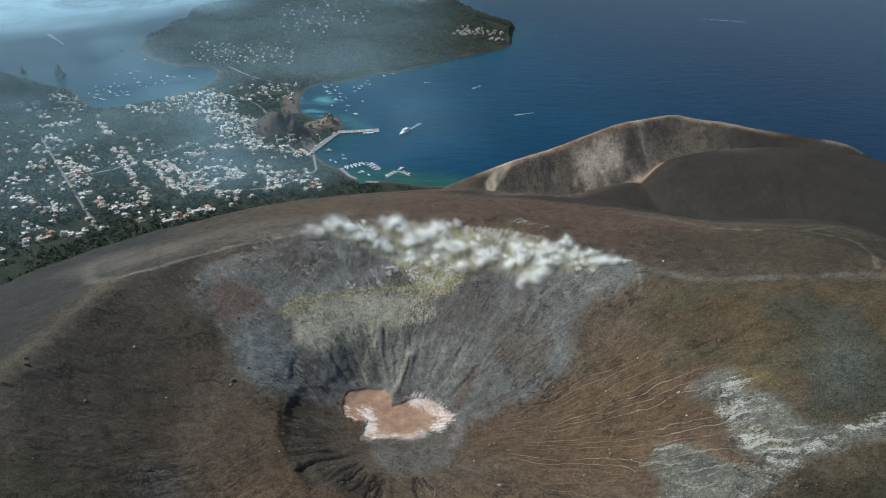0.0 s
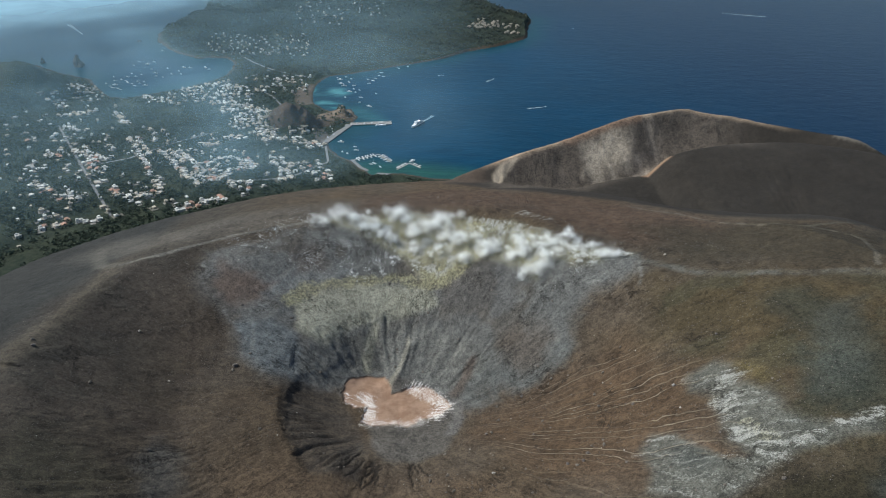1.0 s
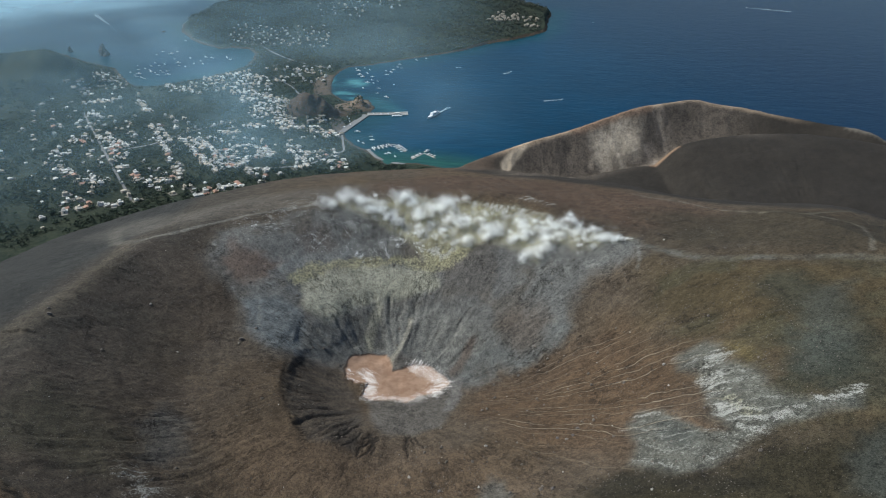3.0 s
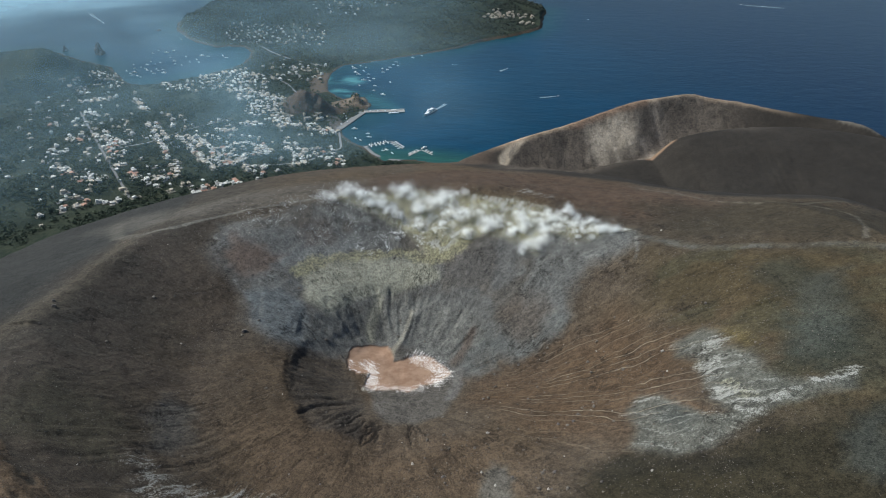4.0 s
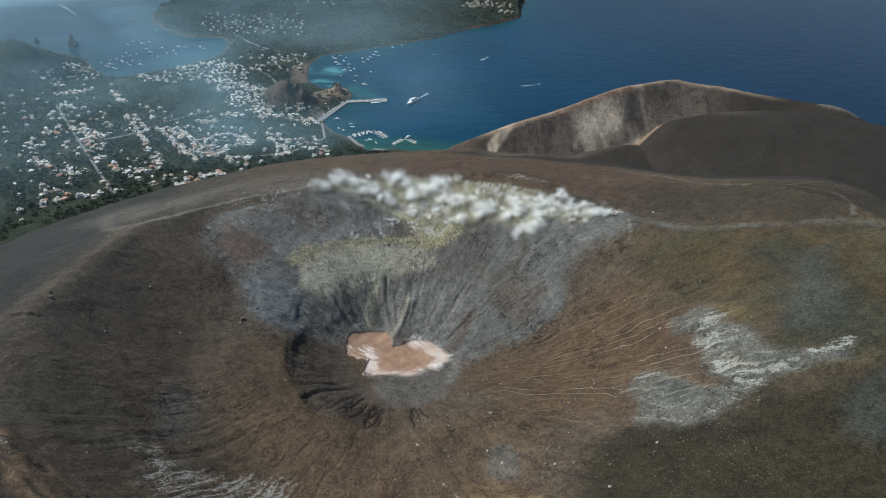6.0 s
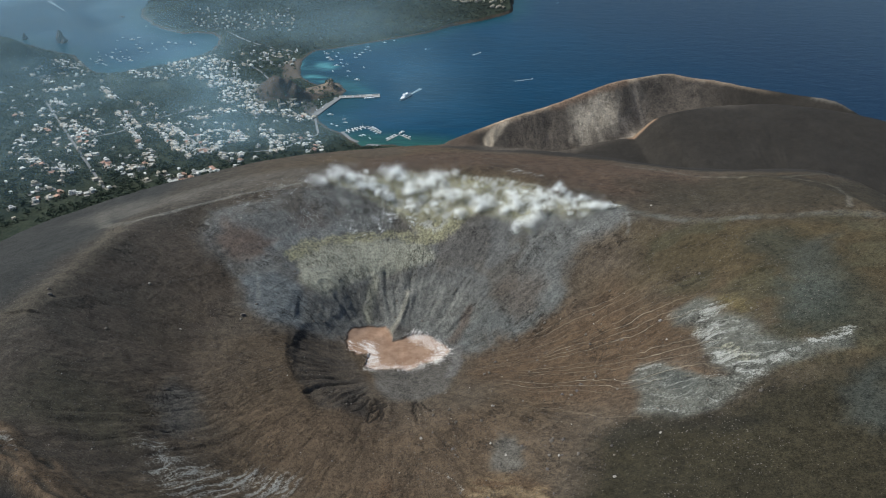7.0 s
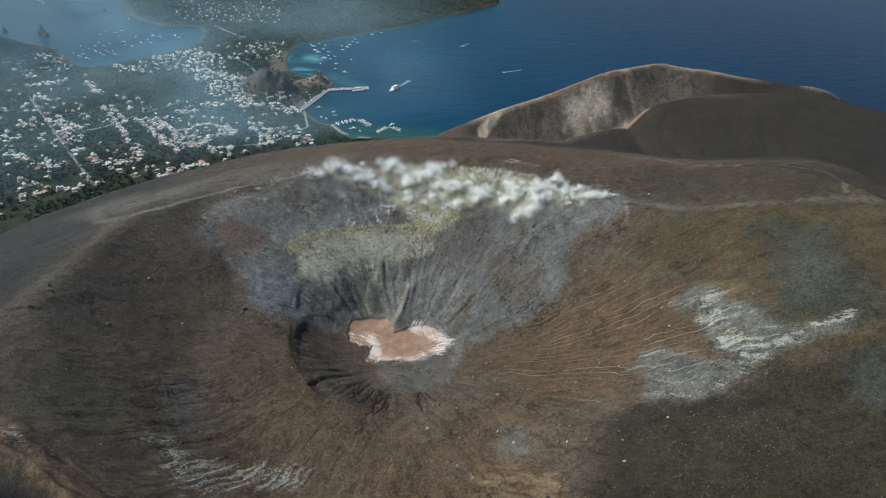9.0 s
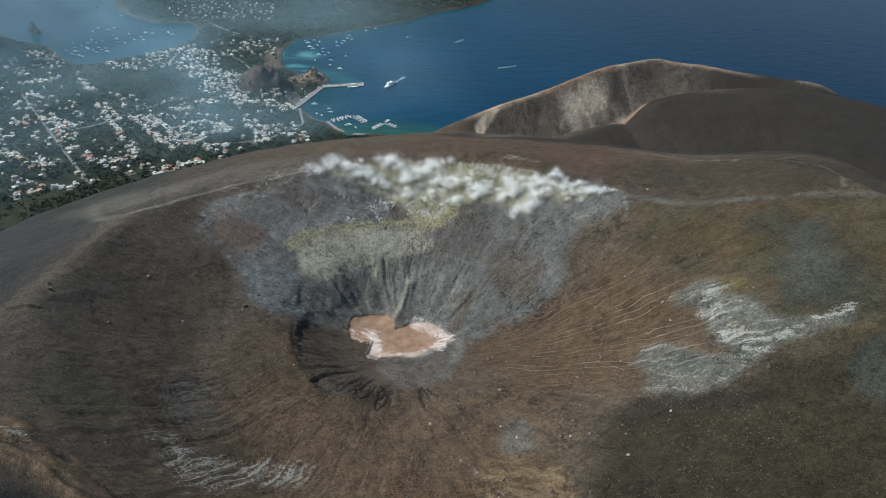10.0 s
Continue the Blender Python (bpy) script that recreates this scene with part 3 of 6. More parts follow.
paint(0.45 * near(WX, WY, [(-150, 520), (-160, 545), (-165, 565)], 4, 14), (0.085, 0.092, 0.098))
paint(0.70 * zone(LX, LY, CLIFF, 6), (0.155, 0.150, 0.138))
paint(0.55 * zone(LX, LY, CLIFF, 6) * step(0.45, 0.75, spokes), (0.090, 0.088, 0.085))
paint(0.80 * zone(LX, LY, PALE_FAN, 6), (0.26, 0.25, 0.20))
paint(0.65 * near(LX, LY, [(-70, 560), (-72, 535), (-74, 515)], 2, 8), (0.20, 0.19, 0.15))
# sunlit edge of the wedge, painted as a lighter line
paint(0.75 * near(LX, LY, [(-34, 548), (-41, 515), (-49, 488)], 0.5, 5), (0.20, 0.185, 0.155))
paint(0.55 * zone(WX, WY, BLUE_FACE, 9), (0.106, 0.110, 0.108))
paint(0.70 * zone(WX, WY, BROWN_PATCH, 12), (0.098, 0.078, 0.064))
paint(0.60 * near(LX, LY, BROWN_RUN, 2, 9), (0.085, 0.058, 0.046))
paint(0.70 * zone(LX, LY, VENT_GROUND, 8), (0.25, 0.23, 0.155))
# the crust on the east slope
paint(0.80 * zone(LX, LY, CRUST, 6), (0.104, 0.105, 0.094))
paint(0.60 * zone(LX, LY, CRUST_DARK, 7), (0.050, 0.054, 0.052))
paint(0.70 * zone(LX, LY, GOLD, 6), (0.105, 0.082, 0.038))
paint(0.75 * zone(LX, LY, ORANGE, 4), (0.110, 0.066, 0.038))
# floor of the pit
# shaded wall inside the scarp painted darker, with dark gully lines
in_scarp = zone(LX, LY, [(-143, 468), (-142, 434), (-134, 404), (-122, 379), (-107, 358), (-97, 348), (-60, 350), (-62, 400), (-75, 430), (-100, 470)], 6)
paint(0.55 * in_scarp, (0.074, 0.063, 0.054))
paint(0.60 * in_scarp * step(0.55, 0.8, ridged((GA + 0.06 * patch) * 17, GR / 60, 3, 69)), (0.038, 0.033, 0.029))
paint(0.80 * zone(LX, LY, ASH_FLOOR, 5), (0.096, 0.088, 0.080))
paint(0.8 * near(LX, LY, [(20, 470), (20, 445), (14, 430)], 3, 9), (0.125, 0.116, 0.110))
# paths
paint(0.80 * near(GX + rough * 0.08, GY, PATH_WEST, 1.2, 4.5), (0.145, 0.135, 0.120))
paint(0.65 * near(GX + rough * 0.10, GY, PATH_TURN, 2, 13), (0.098, 0.090, 0.078))
paint(0.65 * near(GX, GY + rough * 0.30, PATH_EAST, 1.0, 9) * (0.35 + 0.65 * step(0.40, 0.60, speck)), (0.118, 0.115, 0.103))
paint(0.60 * near(GX, GY + rough * 0.20, PATH_FAR, 0.6, 3.5) * (0.4 + 0.6 * step(0.40, 0.58, speck)), (0.130, 0.115, 0.096))
paint(0.45 * near(GX, GY + rough * 0.20, PATH_BACK, 0.6, 5), (0.100, 0.095, 0.080))
for line in ([(109, 582), (129, 566), (148, 554), (165, 553)], [(206, 566), (204, 544), (199, 530)], [(-137, 670), (-114, 658), (-92, 645)], [(-272, 615), (-257, 575), (-237, 551), (-213, 527)], [(-196, 530), (-186, 497), (-175, 477)], [(-213, 527), (-190, 537)]):
    paint(0.45 * near(GX + 0.3 * rough, GY + 0.2 * other, line, 0.5, 3.2) * step(0.36, 0.60, speck), (0.19, 0.185, 0.175))
# the ridge beyond: shaded slopes painted dark, its sunlit face and crest pale
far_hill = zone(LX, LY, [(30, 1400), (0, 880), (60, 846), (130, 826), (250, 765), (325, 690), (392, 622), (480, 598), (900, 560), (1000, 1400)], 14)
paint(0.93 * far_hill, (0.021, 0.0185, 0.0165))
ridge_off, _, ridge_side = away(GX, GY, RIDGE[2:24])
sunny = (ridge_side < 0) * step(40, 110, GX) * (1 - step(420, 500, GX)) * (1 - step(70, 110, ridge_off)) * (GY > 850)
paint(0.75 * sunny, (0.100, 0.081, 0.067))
washes = step(0.35, 0.75, ridged(GX / 16 + GY / 70 + 0.6 * patch, GY / 90, 3, 58))
paint(0.80 * zone(WX + 0.5 * rough, WY, PALE_RIDGE, 20) * (0.30 + 0.70 * washes) * (GY > 850), (0.34, 0.285, 0.23))
paint(0.60 * near(WX, WY, [(300, 932), (303, 915), (292, 905)], 4, 13) * (0.3 + 0.7 * washes), (0.27, 0.22, 0.18))
paint(0.55 * near(WX, WY, [(318, 1000), (330, 975), (328, 950), (310, 930)], 6, 22) * (0.3 + 0.7 * washes), (0.24, 0.195, 0.16))
# lit scar and spur face, their brightness put into the colour
paint(0.9 * near(LX, LY, [(107, 941), (92, 925), (78, 905)], 4, 13), (0.36, 0.29, 0.22))
paint(0.85 * near(LX, LY, [(302, 897), (318, 899), (334, 903)], 2, 8), (0.21, 0.135, 0.09))
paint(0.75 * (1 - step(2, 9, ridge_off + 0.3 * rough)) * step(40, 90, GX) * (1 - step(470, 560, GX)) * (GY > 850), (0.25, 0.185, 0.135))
paint(0.70 * near(LX, LY, [(188, 966), (250, 986), (300, 1003)], 6, 16), (0.135, 0.085, 0.060))
paint(0.55 * near(LX, LY, [(590, 935), (612, 912), (625, 897)], 2, 7), (0.16, 0.14, 0.12))
paint(0.7 * near(WX, WY, [(0, 900), (40, 905)], 5, 28), (0.085, 0.062, 0.048))
# banded outcrop on the near crest, shade of the drop beyond painted dark
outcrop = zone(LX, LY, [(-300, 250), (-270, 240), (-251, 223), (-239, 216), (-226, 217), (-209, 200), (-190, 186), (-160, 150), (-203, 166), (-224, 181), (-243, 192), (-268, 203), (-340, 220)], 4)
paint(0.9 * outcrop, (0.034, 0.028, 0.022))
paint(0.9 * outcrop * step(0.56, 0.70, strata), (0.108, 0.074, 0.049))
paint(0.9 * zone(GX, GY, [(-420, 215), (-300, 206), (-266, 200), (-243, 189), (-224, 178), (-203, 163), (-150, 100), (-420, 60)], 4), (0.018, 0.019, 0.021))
# rocks and beaches of the harbour, the far cone
paint(0.95 * near(GX, GY, [(-500, 1820), (-430, 1825)], 46, 66), (0.072, 0.055, 0.045))
paint(0.95 * near(WX, WY, [(-400, 1905), (-330, 1930)], 26, 48), (0.170, 0.130, 0.098))
paint(0.95 * near(GX, GY, [(-480, 2030), (-505, 2120), (-495, 2190)], 16, 42), (0.115, 0.092, 0.074))
paint(0.9 * near(WX, WY, [(-380, 1765), (-352, 1690), (-300, 1600)], 14, 40), (0.110, 0.102, 0.095))
paint((1 - step(3, 9, shore_d)) * step(500, 700, GR) * (GX < 60), (0.060, 0.054, 0.048))
paint(0.9 * step(2700, 2900, GY) * near(WX, WY, [(-130, 3480), (-131, 3480)], 190, 330), (0.075, 0.058, 0.052))
paint(0.8 * near(WX, WY, [(-100, 3330), (-70, 3390)], 8, 40), (0.22, 0.20, 0.185))
paint(0.7 * near(WX, WY, [(-1180, 3080), (-1120, 3000)], 80, 170), (0.070, 0.060, 0.052))

minerals_and_light[:] = minerals_and_light * (1.04 + 0.36 * (fbm(GX / 26, GY / 26, 4, 73) - 0.5) + 0.26 * (fbm(GX / 6 + 40, GY / 6, 3, 74) - 0.5))[..., None]

vents = zone(LX, LY, VENT_GROUND, 7)
sulphur = np.maximum.reduce([vents * (0.28 + 0.42 * step(0.40, 0.65, speck)), near(WX, WY, SULPHUR_BAND, 3, 18) * 0.70, 0.22 * zone(LX, LY, PALE_FAN, 8), 0.5 * near(LX, LY, [(221, 318), (224, 295)], 2, 10), 0.30 * near(LX, LY, CRUST_BAND, 2, 14), 0.32 * near(LX, LY, [(242, 380), (246, 356)], 2, 9), 0.36 * near(LX, LY, [(214, 355), (211, 339)], 1, 7), 0.28 * near(LX, LY, [(179, 295), (189, 277)], 1, 7)])
pale = np.maximum.reduce([vents * 0.70 * step(0.36, 0.62, fbm(GX / 11, GY / 11, 3, 56)), 0.55 * near(GX + 0.2 * rough, GY, VENT_LIP, 1.0, 5), 0.30 * zone(LX, LY, CRUST, 8), 0.50 * near(LX, LY, CRUST_STREAK, 0.5, 10), 0.50 * near(LX, LY, CRUST_BAND, 3, 18),
                          0.36 * near(LX, LY, [(154, 331), (168, 336), (178, 330)], 2, 12), 0.34 * near(LX, LY, [(150, 287), (164, 273), (182, 266), (201, 265), (216, 270)], 2, 11), 0.36 * near(LX, LY, [(205, 388), (218, 383), (230, 370)], 2, 11),
                          0.44 * zone(WX, WY, PALE_SOUTH, 15), 0.36 * near(GX + 0.3 * rough, GY, [(-7, 279), (17, 260), (27, 235), (40, 214)], 0.8, 4), 0.40 * zone(LX, LY, [(80, 675), (99, 694), (109, 683), (131, 665), (123, 657), (94, 665)], 4), 0.22 * zone(LX, LY, PALE_FAN, 10),
                          0.40 * near(LX, LY, [(-275, 228), (-258, 222)], 2, 9)])
mud = zone(GX + (speck - 0.5) * 6, GY + (patch - 0.5) * 6, MUD, 1.5)
salt = 0.86 * np.maximum.reduce([near(LX, LY, [(-78, 473), (-70, 467), (-66, 452), (-64, 437)], 2, 15), 0.9 * near(LX, LY, [(-64, 437), (-45, 440), (-27, 438), (-12, 447)], 1, 12), near(LX, LY, [(-20, 490), (-4, 480), (8, 468), (0, 455)], 3, 17), 0.7 * near(LX, LY, [(-92, 478), (-90, 464), (-80, 458)], 0.5, 6)])
green = step(5, 13, shore_d) * np.maximum.reduce([1 - step(25, 70, GZ - 0.022 * np.clip(shore_d, 0, 1500)), step(2300, 2420, GY), step(1130, 1200, -GX)]) * step(500, 640, GR)
green = green * (1 - step(0, 60, GX) * (GY < 1600)) * (1 - 0.85 * near(WX, WY, [(-130, 3480), (-131, 3480)], 120, 280)) * (1 - near(GX, GY, [(-500, 1820), (-430, 1825), (-318, 1935)], 40, 66)) * (1 - near(GX, GY, [(-480, 2030), (-505, 2120), (-495, 2190)], 16, 42)) * (1 - near(GX, GY, [(-380, 1765), (-352, 1690)], 10, 30))
rills = zone(WX, WY, RILL_AREA, 34) * (0.5 + 0.65 * step(0.35, 0.6, patch))
calm = np.clip(far_hill * (1 - 0.8 * sunny) + 0.5 * step(-352, -400, GX) * (GY < 900), 0, 1)


def ground_material():
    n = Nodes("volcanic_ground")
    layer = n.tree.nodes.new("ShaderNodeAttribute")
    layer.attribute_name = "minerals_and_light"
    pale_m, sulphur_m, rill_m, cut_m = n.mask("crust")
    mud_m, salt_m, green_m, calm_m = n.mask("floor")
    mid, clod, fine = n.noise(0.10, 6, 0.62), n.noise(0.34, 6, 0.70), n.noise(0.95, 5, 0.68)
    split = n.node("ShaderNodeSeparateXYZ", Vector=n.place())
    dx, dy = n.math("SUBTRACT", split.node.outputs[0], CX), n.math("SUBTRACT", split.node.outputs[1], CY)
    bearing = n.math("ARCTAN2", dx, dy)
    reach = n.math("SQRT", n.math("ADD", n.math("MULTIPLY", dx, dx), n.math("MULTIPLY", dy, dy)))
    bend = n.math("MULTIPLY", n.math("SUBTRACT", n.noise(0.03, 4), 0.5), 0.16)

    def radial(turns, along, layer_z, detail, rough_v, sway=0.7):
        angle = n.math("MULTIPLY", n.math("ADD", bearing, n.math("MULTIPLY", bend, sway)), turns)
        return n.noise(1.0, detail, rough_v, vector=n.node("ShaderNodeCombineXYZ", X=angle, Y=n.math("MULTIPLY", reach, along), Z=layer_z))

    # gravel: mottled at three sizes, drawn out downhill on the walls
    run = radial(95.0, 0.045, 0.0, 4, 0.65)
    on_wall = n.math("MULTIPLY", n.span(reach, 70.0, 120.0), n.span(reach, 360.0, 290.0))
    mottle = n.math("ADD", n.math("MULTIPLY", mid, 0.22), n.math("ADD", n.math("MULTIPLY", clod, 0.34), n.math("MULTIPLY", fine, 0.44)))
    mottle = n.math("ADD", n.math("MULTIPLY", run, n.math("MULTIPLY", on_wall, 0.16)), n.math("MULTIPLY", mottle, n.math("SUBTRACT", 1.0, n.math("MULTIPLY", on_wall, 0.16))))
    swing = n.span(calm_m, 0.0, 1.0, 1.0, 0.35)
    tone = n.math("ADD", 1.0, n.math("MULTIPLY", n.math("SUBTRACT", n.span(mottle, 0.38, 0.62, 0.42, 1.58), 1.0), swing))
    color = n.mix(1.0, layer.outputs["Color"], n.node("ShaderNodeCombineXYZ", X=tone, Y=tone, Z=n.math("ADD", n.math("MULTIPLY", tone, 0.94), 0.02)), "MULTIPLY")
    # thin pale runnels on the eastern slope, relief shade painted along their sides
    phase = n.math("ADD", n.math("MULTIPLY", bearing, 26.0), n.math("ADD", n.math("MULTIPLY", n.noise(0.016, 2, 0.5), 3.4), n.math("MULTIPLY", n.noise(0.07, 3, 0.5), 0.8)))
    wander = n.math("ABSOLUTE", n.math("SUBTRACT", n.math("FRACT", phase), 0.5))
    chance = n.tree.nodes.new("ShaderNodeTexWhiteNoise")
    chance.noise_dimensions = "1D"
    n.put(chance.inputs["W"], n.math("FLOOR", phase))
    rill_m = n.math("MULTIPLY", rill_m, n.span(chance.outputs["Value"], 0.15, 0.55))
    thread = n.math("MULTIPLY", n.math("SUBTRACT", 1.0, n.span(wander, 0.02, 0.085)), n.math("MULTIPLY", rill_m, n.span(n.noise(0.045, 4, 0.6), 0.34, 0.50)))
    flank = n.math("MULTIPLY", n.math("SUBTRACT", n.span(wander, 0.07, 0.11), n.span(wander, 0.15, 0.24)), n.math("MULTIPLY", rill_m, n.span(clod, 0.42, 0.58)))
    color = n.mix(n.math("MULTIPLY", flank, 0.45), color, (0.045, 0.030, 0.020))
    color = n.mix(n.math("MULTIPLY", thread, 0.72), color, (0.31, 0.26, 0.19))
    # short breaks in the gravel of the walls, crack shade painted dark
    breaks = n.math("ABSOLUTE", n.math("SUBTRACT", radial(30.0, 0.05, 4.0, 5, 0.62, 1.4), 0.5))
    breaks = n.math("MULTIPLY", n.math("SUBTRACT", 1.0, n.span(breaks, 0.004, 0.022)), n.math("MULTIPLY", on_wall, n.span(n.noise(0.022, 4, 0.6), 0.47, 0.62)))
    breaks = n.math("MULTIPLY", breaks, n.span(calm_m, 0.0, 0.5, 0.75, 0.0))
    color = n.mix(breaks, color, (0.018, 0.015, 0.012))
    # shade inside the fissures, put in as dark colour
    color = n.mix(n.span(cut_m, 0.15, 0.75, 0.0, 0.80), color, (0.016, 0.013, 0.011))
    ribs = radial(60.0, 0.016, 1.0, 3, 0.6)
    breakup = n.math("SUBTRACT", n.math("ADD", n.math("MULTIPLY", clod, 0.45), n.math("ADD", n.math("MULTIPLY", fine, 0.35), n.math("MULTIPLY", mid, 0.2))), 0.5)
    drawn = n.math("MULTIPLY", n.math("SUBTRACT", ribs, 0.5), n.math("MULTIPLY", n.span(pale_m, 0.9, 0.5, 0.6, 2.4), n.span(reach, 165.0, 205.0)))
    pale_here = n.span(n.math("ADD", pale_m, n.math("ADD", drawn, n.math("MULTIPLY", breakup, 3.0))), 0.32, 0.82)
    color = n.mix(n.math("MULTIPLY", pale_here, n.span(pale_m, 0.0, 0.6, 0.0, 0.9)), color, n.mix(n.span(fine, 0.3, 0.7), (0.20, 0.198, 0.18), (0.48, 0.465, 0.42)))
    yellow_here = n.span(n.math("ADD", sulphur_m, n.math("MULTIPLY", breakup, 2.2)), 0.35, 0.95)
    color = n.mix(n.math("MULTIPLY", n.math("MULTIPLY", yellow_here, n.span(sulphur_m, 0.0, 0.25)), 0.78), color, n.mix(n.span(clod, 0.35, 0.65), (0.15, 0.132, 0.070), (0.37, 0.345, 0.20)))
    # chips of stone, pale and dark
    chips = n.math("MULTIPLY", n.span(n.noise(0.85, 2, 0.5), 0.68, 0.73), n.span(calm_m, 0.0, 0.6, 0.45, 0.0))
    color = n.mix(chips, color, (0.22, 0.195, 0.165))
    color = n.mix(n.math("MULTIPLY", n.span(n.noise(0.7, 2, 0.5, vector=n.place((1.0, 1.0, 0.5))), 0.34, 0.29), n.span(calm_m, 0.0, 0.6, 0.55, 0.0)), color, (0.020, 0.016, 0.013))
    # mud and the salt that dries on it
    color = n.mix(mud_m, color, n.mix(n.span(mid, 0.35, 0.65), (0.200, 0.122, 0.080), (0.275, 0.178, 0.122)))
    crystals = n.noise(0.26, 4, 0.65, warp=4.0)
    veins = n.math("ADD", n.math("MULTIPLY", n.math("SUBTRACT", crystals, 0.5), 4.4), n.math("MULTIPLY", n.math("SUBTRACT", radial(34.0, 0.06, 2.0, 3, 0.6), 0.5), 2.4))
    color = n.mix(n.math("MULTIPLY", n.span(salt_m, 0.02, 0.25), n.span(n.math("ADD", salt_m, veins), 0.86, 1.02)), color, n.mix(fine, (0.50, 0.44, 0.40), (0.80, 0.76, 0.72)))
    grass = n.mix(n.span(n.math("ADD", n.math("MULTIPLY", n.noise(0.010, 5, 0.6), 0.55), n.math("MULTIPLY", n.noise(0.12, 5, 0.7), 0.45)), 0.38, 0.64), (0.012, 0.020, 0.014), (0.040, 0.047, 0.028))
    color = n.mix(n.span(n.math("ADD", green_m, n.math("MULTIPLY", n.math("SUBTRACT", mid, 0.5), 0.6)), 0.35, 0.65), color, grass)
    lumps = n.math("ADD", n.math("ADD", mid, n.math("MULTIPLY", clod, 0.8)), n.math("ADD", n.math("MULTIPLY", fine, 0.7), n.math("MULTIPLY", n.math("MULTIPLY", run, on_wall), 0.30)))
    lumps = n.math("SUBTRACT", lumps, n.math("ADD", n.math("MULTIPLY", flank, 0.6), n.math("MULTIPLY", breaks, 0.5)))
    lumps = n.math("MULTIPLY", lumps, n.math("SUBTRACT", n.span(calm_m, 0.0, 1.0, 1.0, 0.35), n.math("MULTIPLY", mud_m, 0.9)))
    return n.done(color, 0.95, Normal=n.bump(lumps, 0.95, 2.2), Specular_IOR_Level=0.15)


ground = sheet("ground", XS, YS, GZ, ground_material(), (("minerals_and_light", (minerals_and_light[..., 0], minerals_and_light[..., 1], minerals_and_light[..., 2], 1)), ("crust", (pale, sulphur, rills, cuts)), ("floor", (mud, salt, green, calm))))
tagged(ground, "brown and grey volcanic ground with a deep crater, ridges and green plain", "ground", kind="structure")


# ---------------------------------------------------------------- sea
def sea_material():
    n = Nodes("sea_water")
    shallow, turquoise, murk, deep = n.mask("shallows")
    swell = n.noise(0.012, 4, 0.6, vector=n.place((1.0, 2.2, 1.0)))
    ripple = n.noise(0.06, 4, 0.6, vector=n.place((0.7, 2.0, 1.0)))
    chop = n.noise(0.35, 3, 0.6)
    color = n.mix(n.span(n.noise(0.0022, 4, 0.6), 0.35, 0.65), (0.0006, 0.030, 0.060), (0.0010, 0.039, 0.080))
    color = n.mix(deep, color, (0.0002, 0.011, 0.032))
    color = n.mix(n.math("MULTIPLY", shallow, 0.8), color, (0.002, 0.040, 0.050))
    color = n.mix(n.math("MULTIPLY", murk, 0.6), color, (0.030, 0.095, 0.060))
    color = n.mix(turquoise, color, (0.10, 0.30, 0.31))
    color = n.mix(n.span(n.noise(0.03, 4, 0.65, vector=n.place((0.35, 1.6, 1.0)), warp=0.4), 0.36, 0.64, 0.0, 0.35), color, (0.0002, 0.012, 0.030))
    waves = n.math("ADD", n.math("MULTIPLY", swell, 1.0), n.math("ADD", n.math("MULTIPLY", ripple, 0.5), n.math("MULTIPLY", chop, 0.12)))
    return n.done(color, 0.28, IOR=1.18, Specular_IOR_Level=0.4, Normal=n.bump(waves, 0.55, 2.0))


SX = spaced([(-9000, -2600, 800), (-2600, -1400, 30), (-1400, 400, 12), (400, 1800, 40), (1800, 9000, 800)])
SY = spaced([(-3000, 1200, 300), (1200, 2600, 12), (2600, 4200, 30), (4200, 12000, 600)])
QX, QY = np.meshgrid(SX, SY)
off = -shore(QX, QY)
shallow = 1 - step(5, 130, off + 60 * (fbm(QX / 90, QY / 90, 3, 81) - 0.5))
lagoon = fbm(QX / 45, QY / 30, 4, 82)
turquoise = np.clip(np.maximum(near(QX, QY, [(-455, 2150), (-390, 2145)], 10, 62) * step(0.32, 0.62, lagoon), 0.8 * near(QX, QY, [(-420, 2030), (-375, 2005)], 6, 40) * step(0.3, 0.6, lagoon)), 0, 1) * 0.85
turquoise = np.maximum(turquoise, 0.16 * near(QX, QY, [(-310, 1960), (-230, 1880)], 10, 60))
murk = near(QX, QY, [(-190, 1500), (-60, 1490), (0, 1470)], 20, 120)
sea = sheet("water", SX, SY, np.zeros_like(QX), sea_material(), (("shallows", (shallow, turquoise, murk, step(-200, 1500, QX + 0.15 * (QY - 1500)))),))
tagged(sea, "deep blue rippled sea with a turquoise shallow bay", "sea", kind="structure")


# ---------------------------------------------------------------- helpers for things
def part(name, bm, material, parent=None, label=""):
    """Links a bmesh as one mesh object under a thing or a part."""
    mesh = bpy.data.meshes.new(name)
    bm.to_mesh(mesh)
    bm.free()
    mesh.materials.append(material)
    ob = new(name, mesh)
    ob.parent = parent
    return tagged(ob, label)


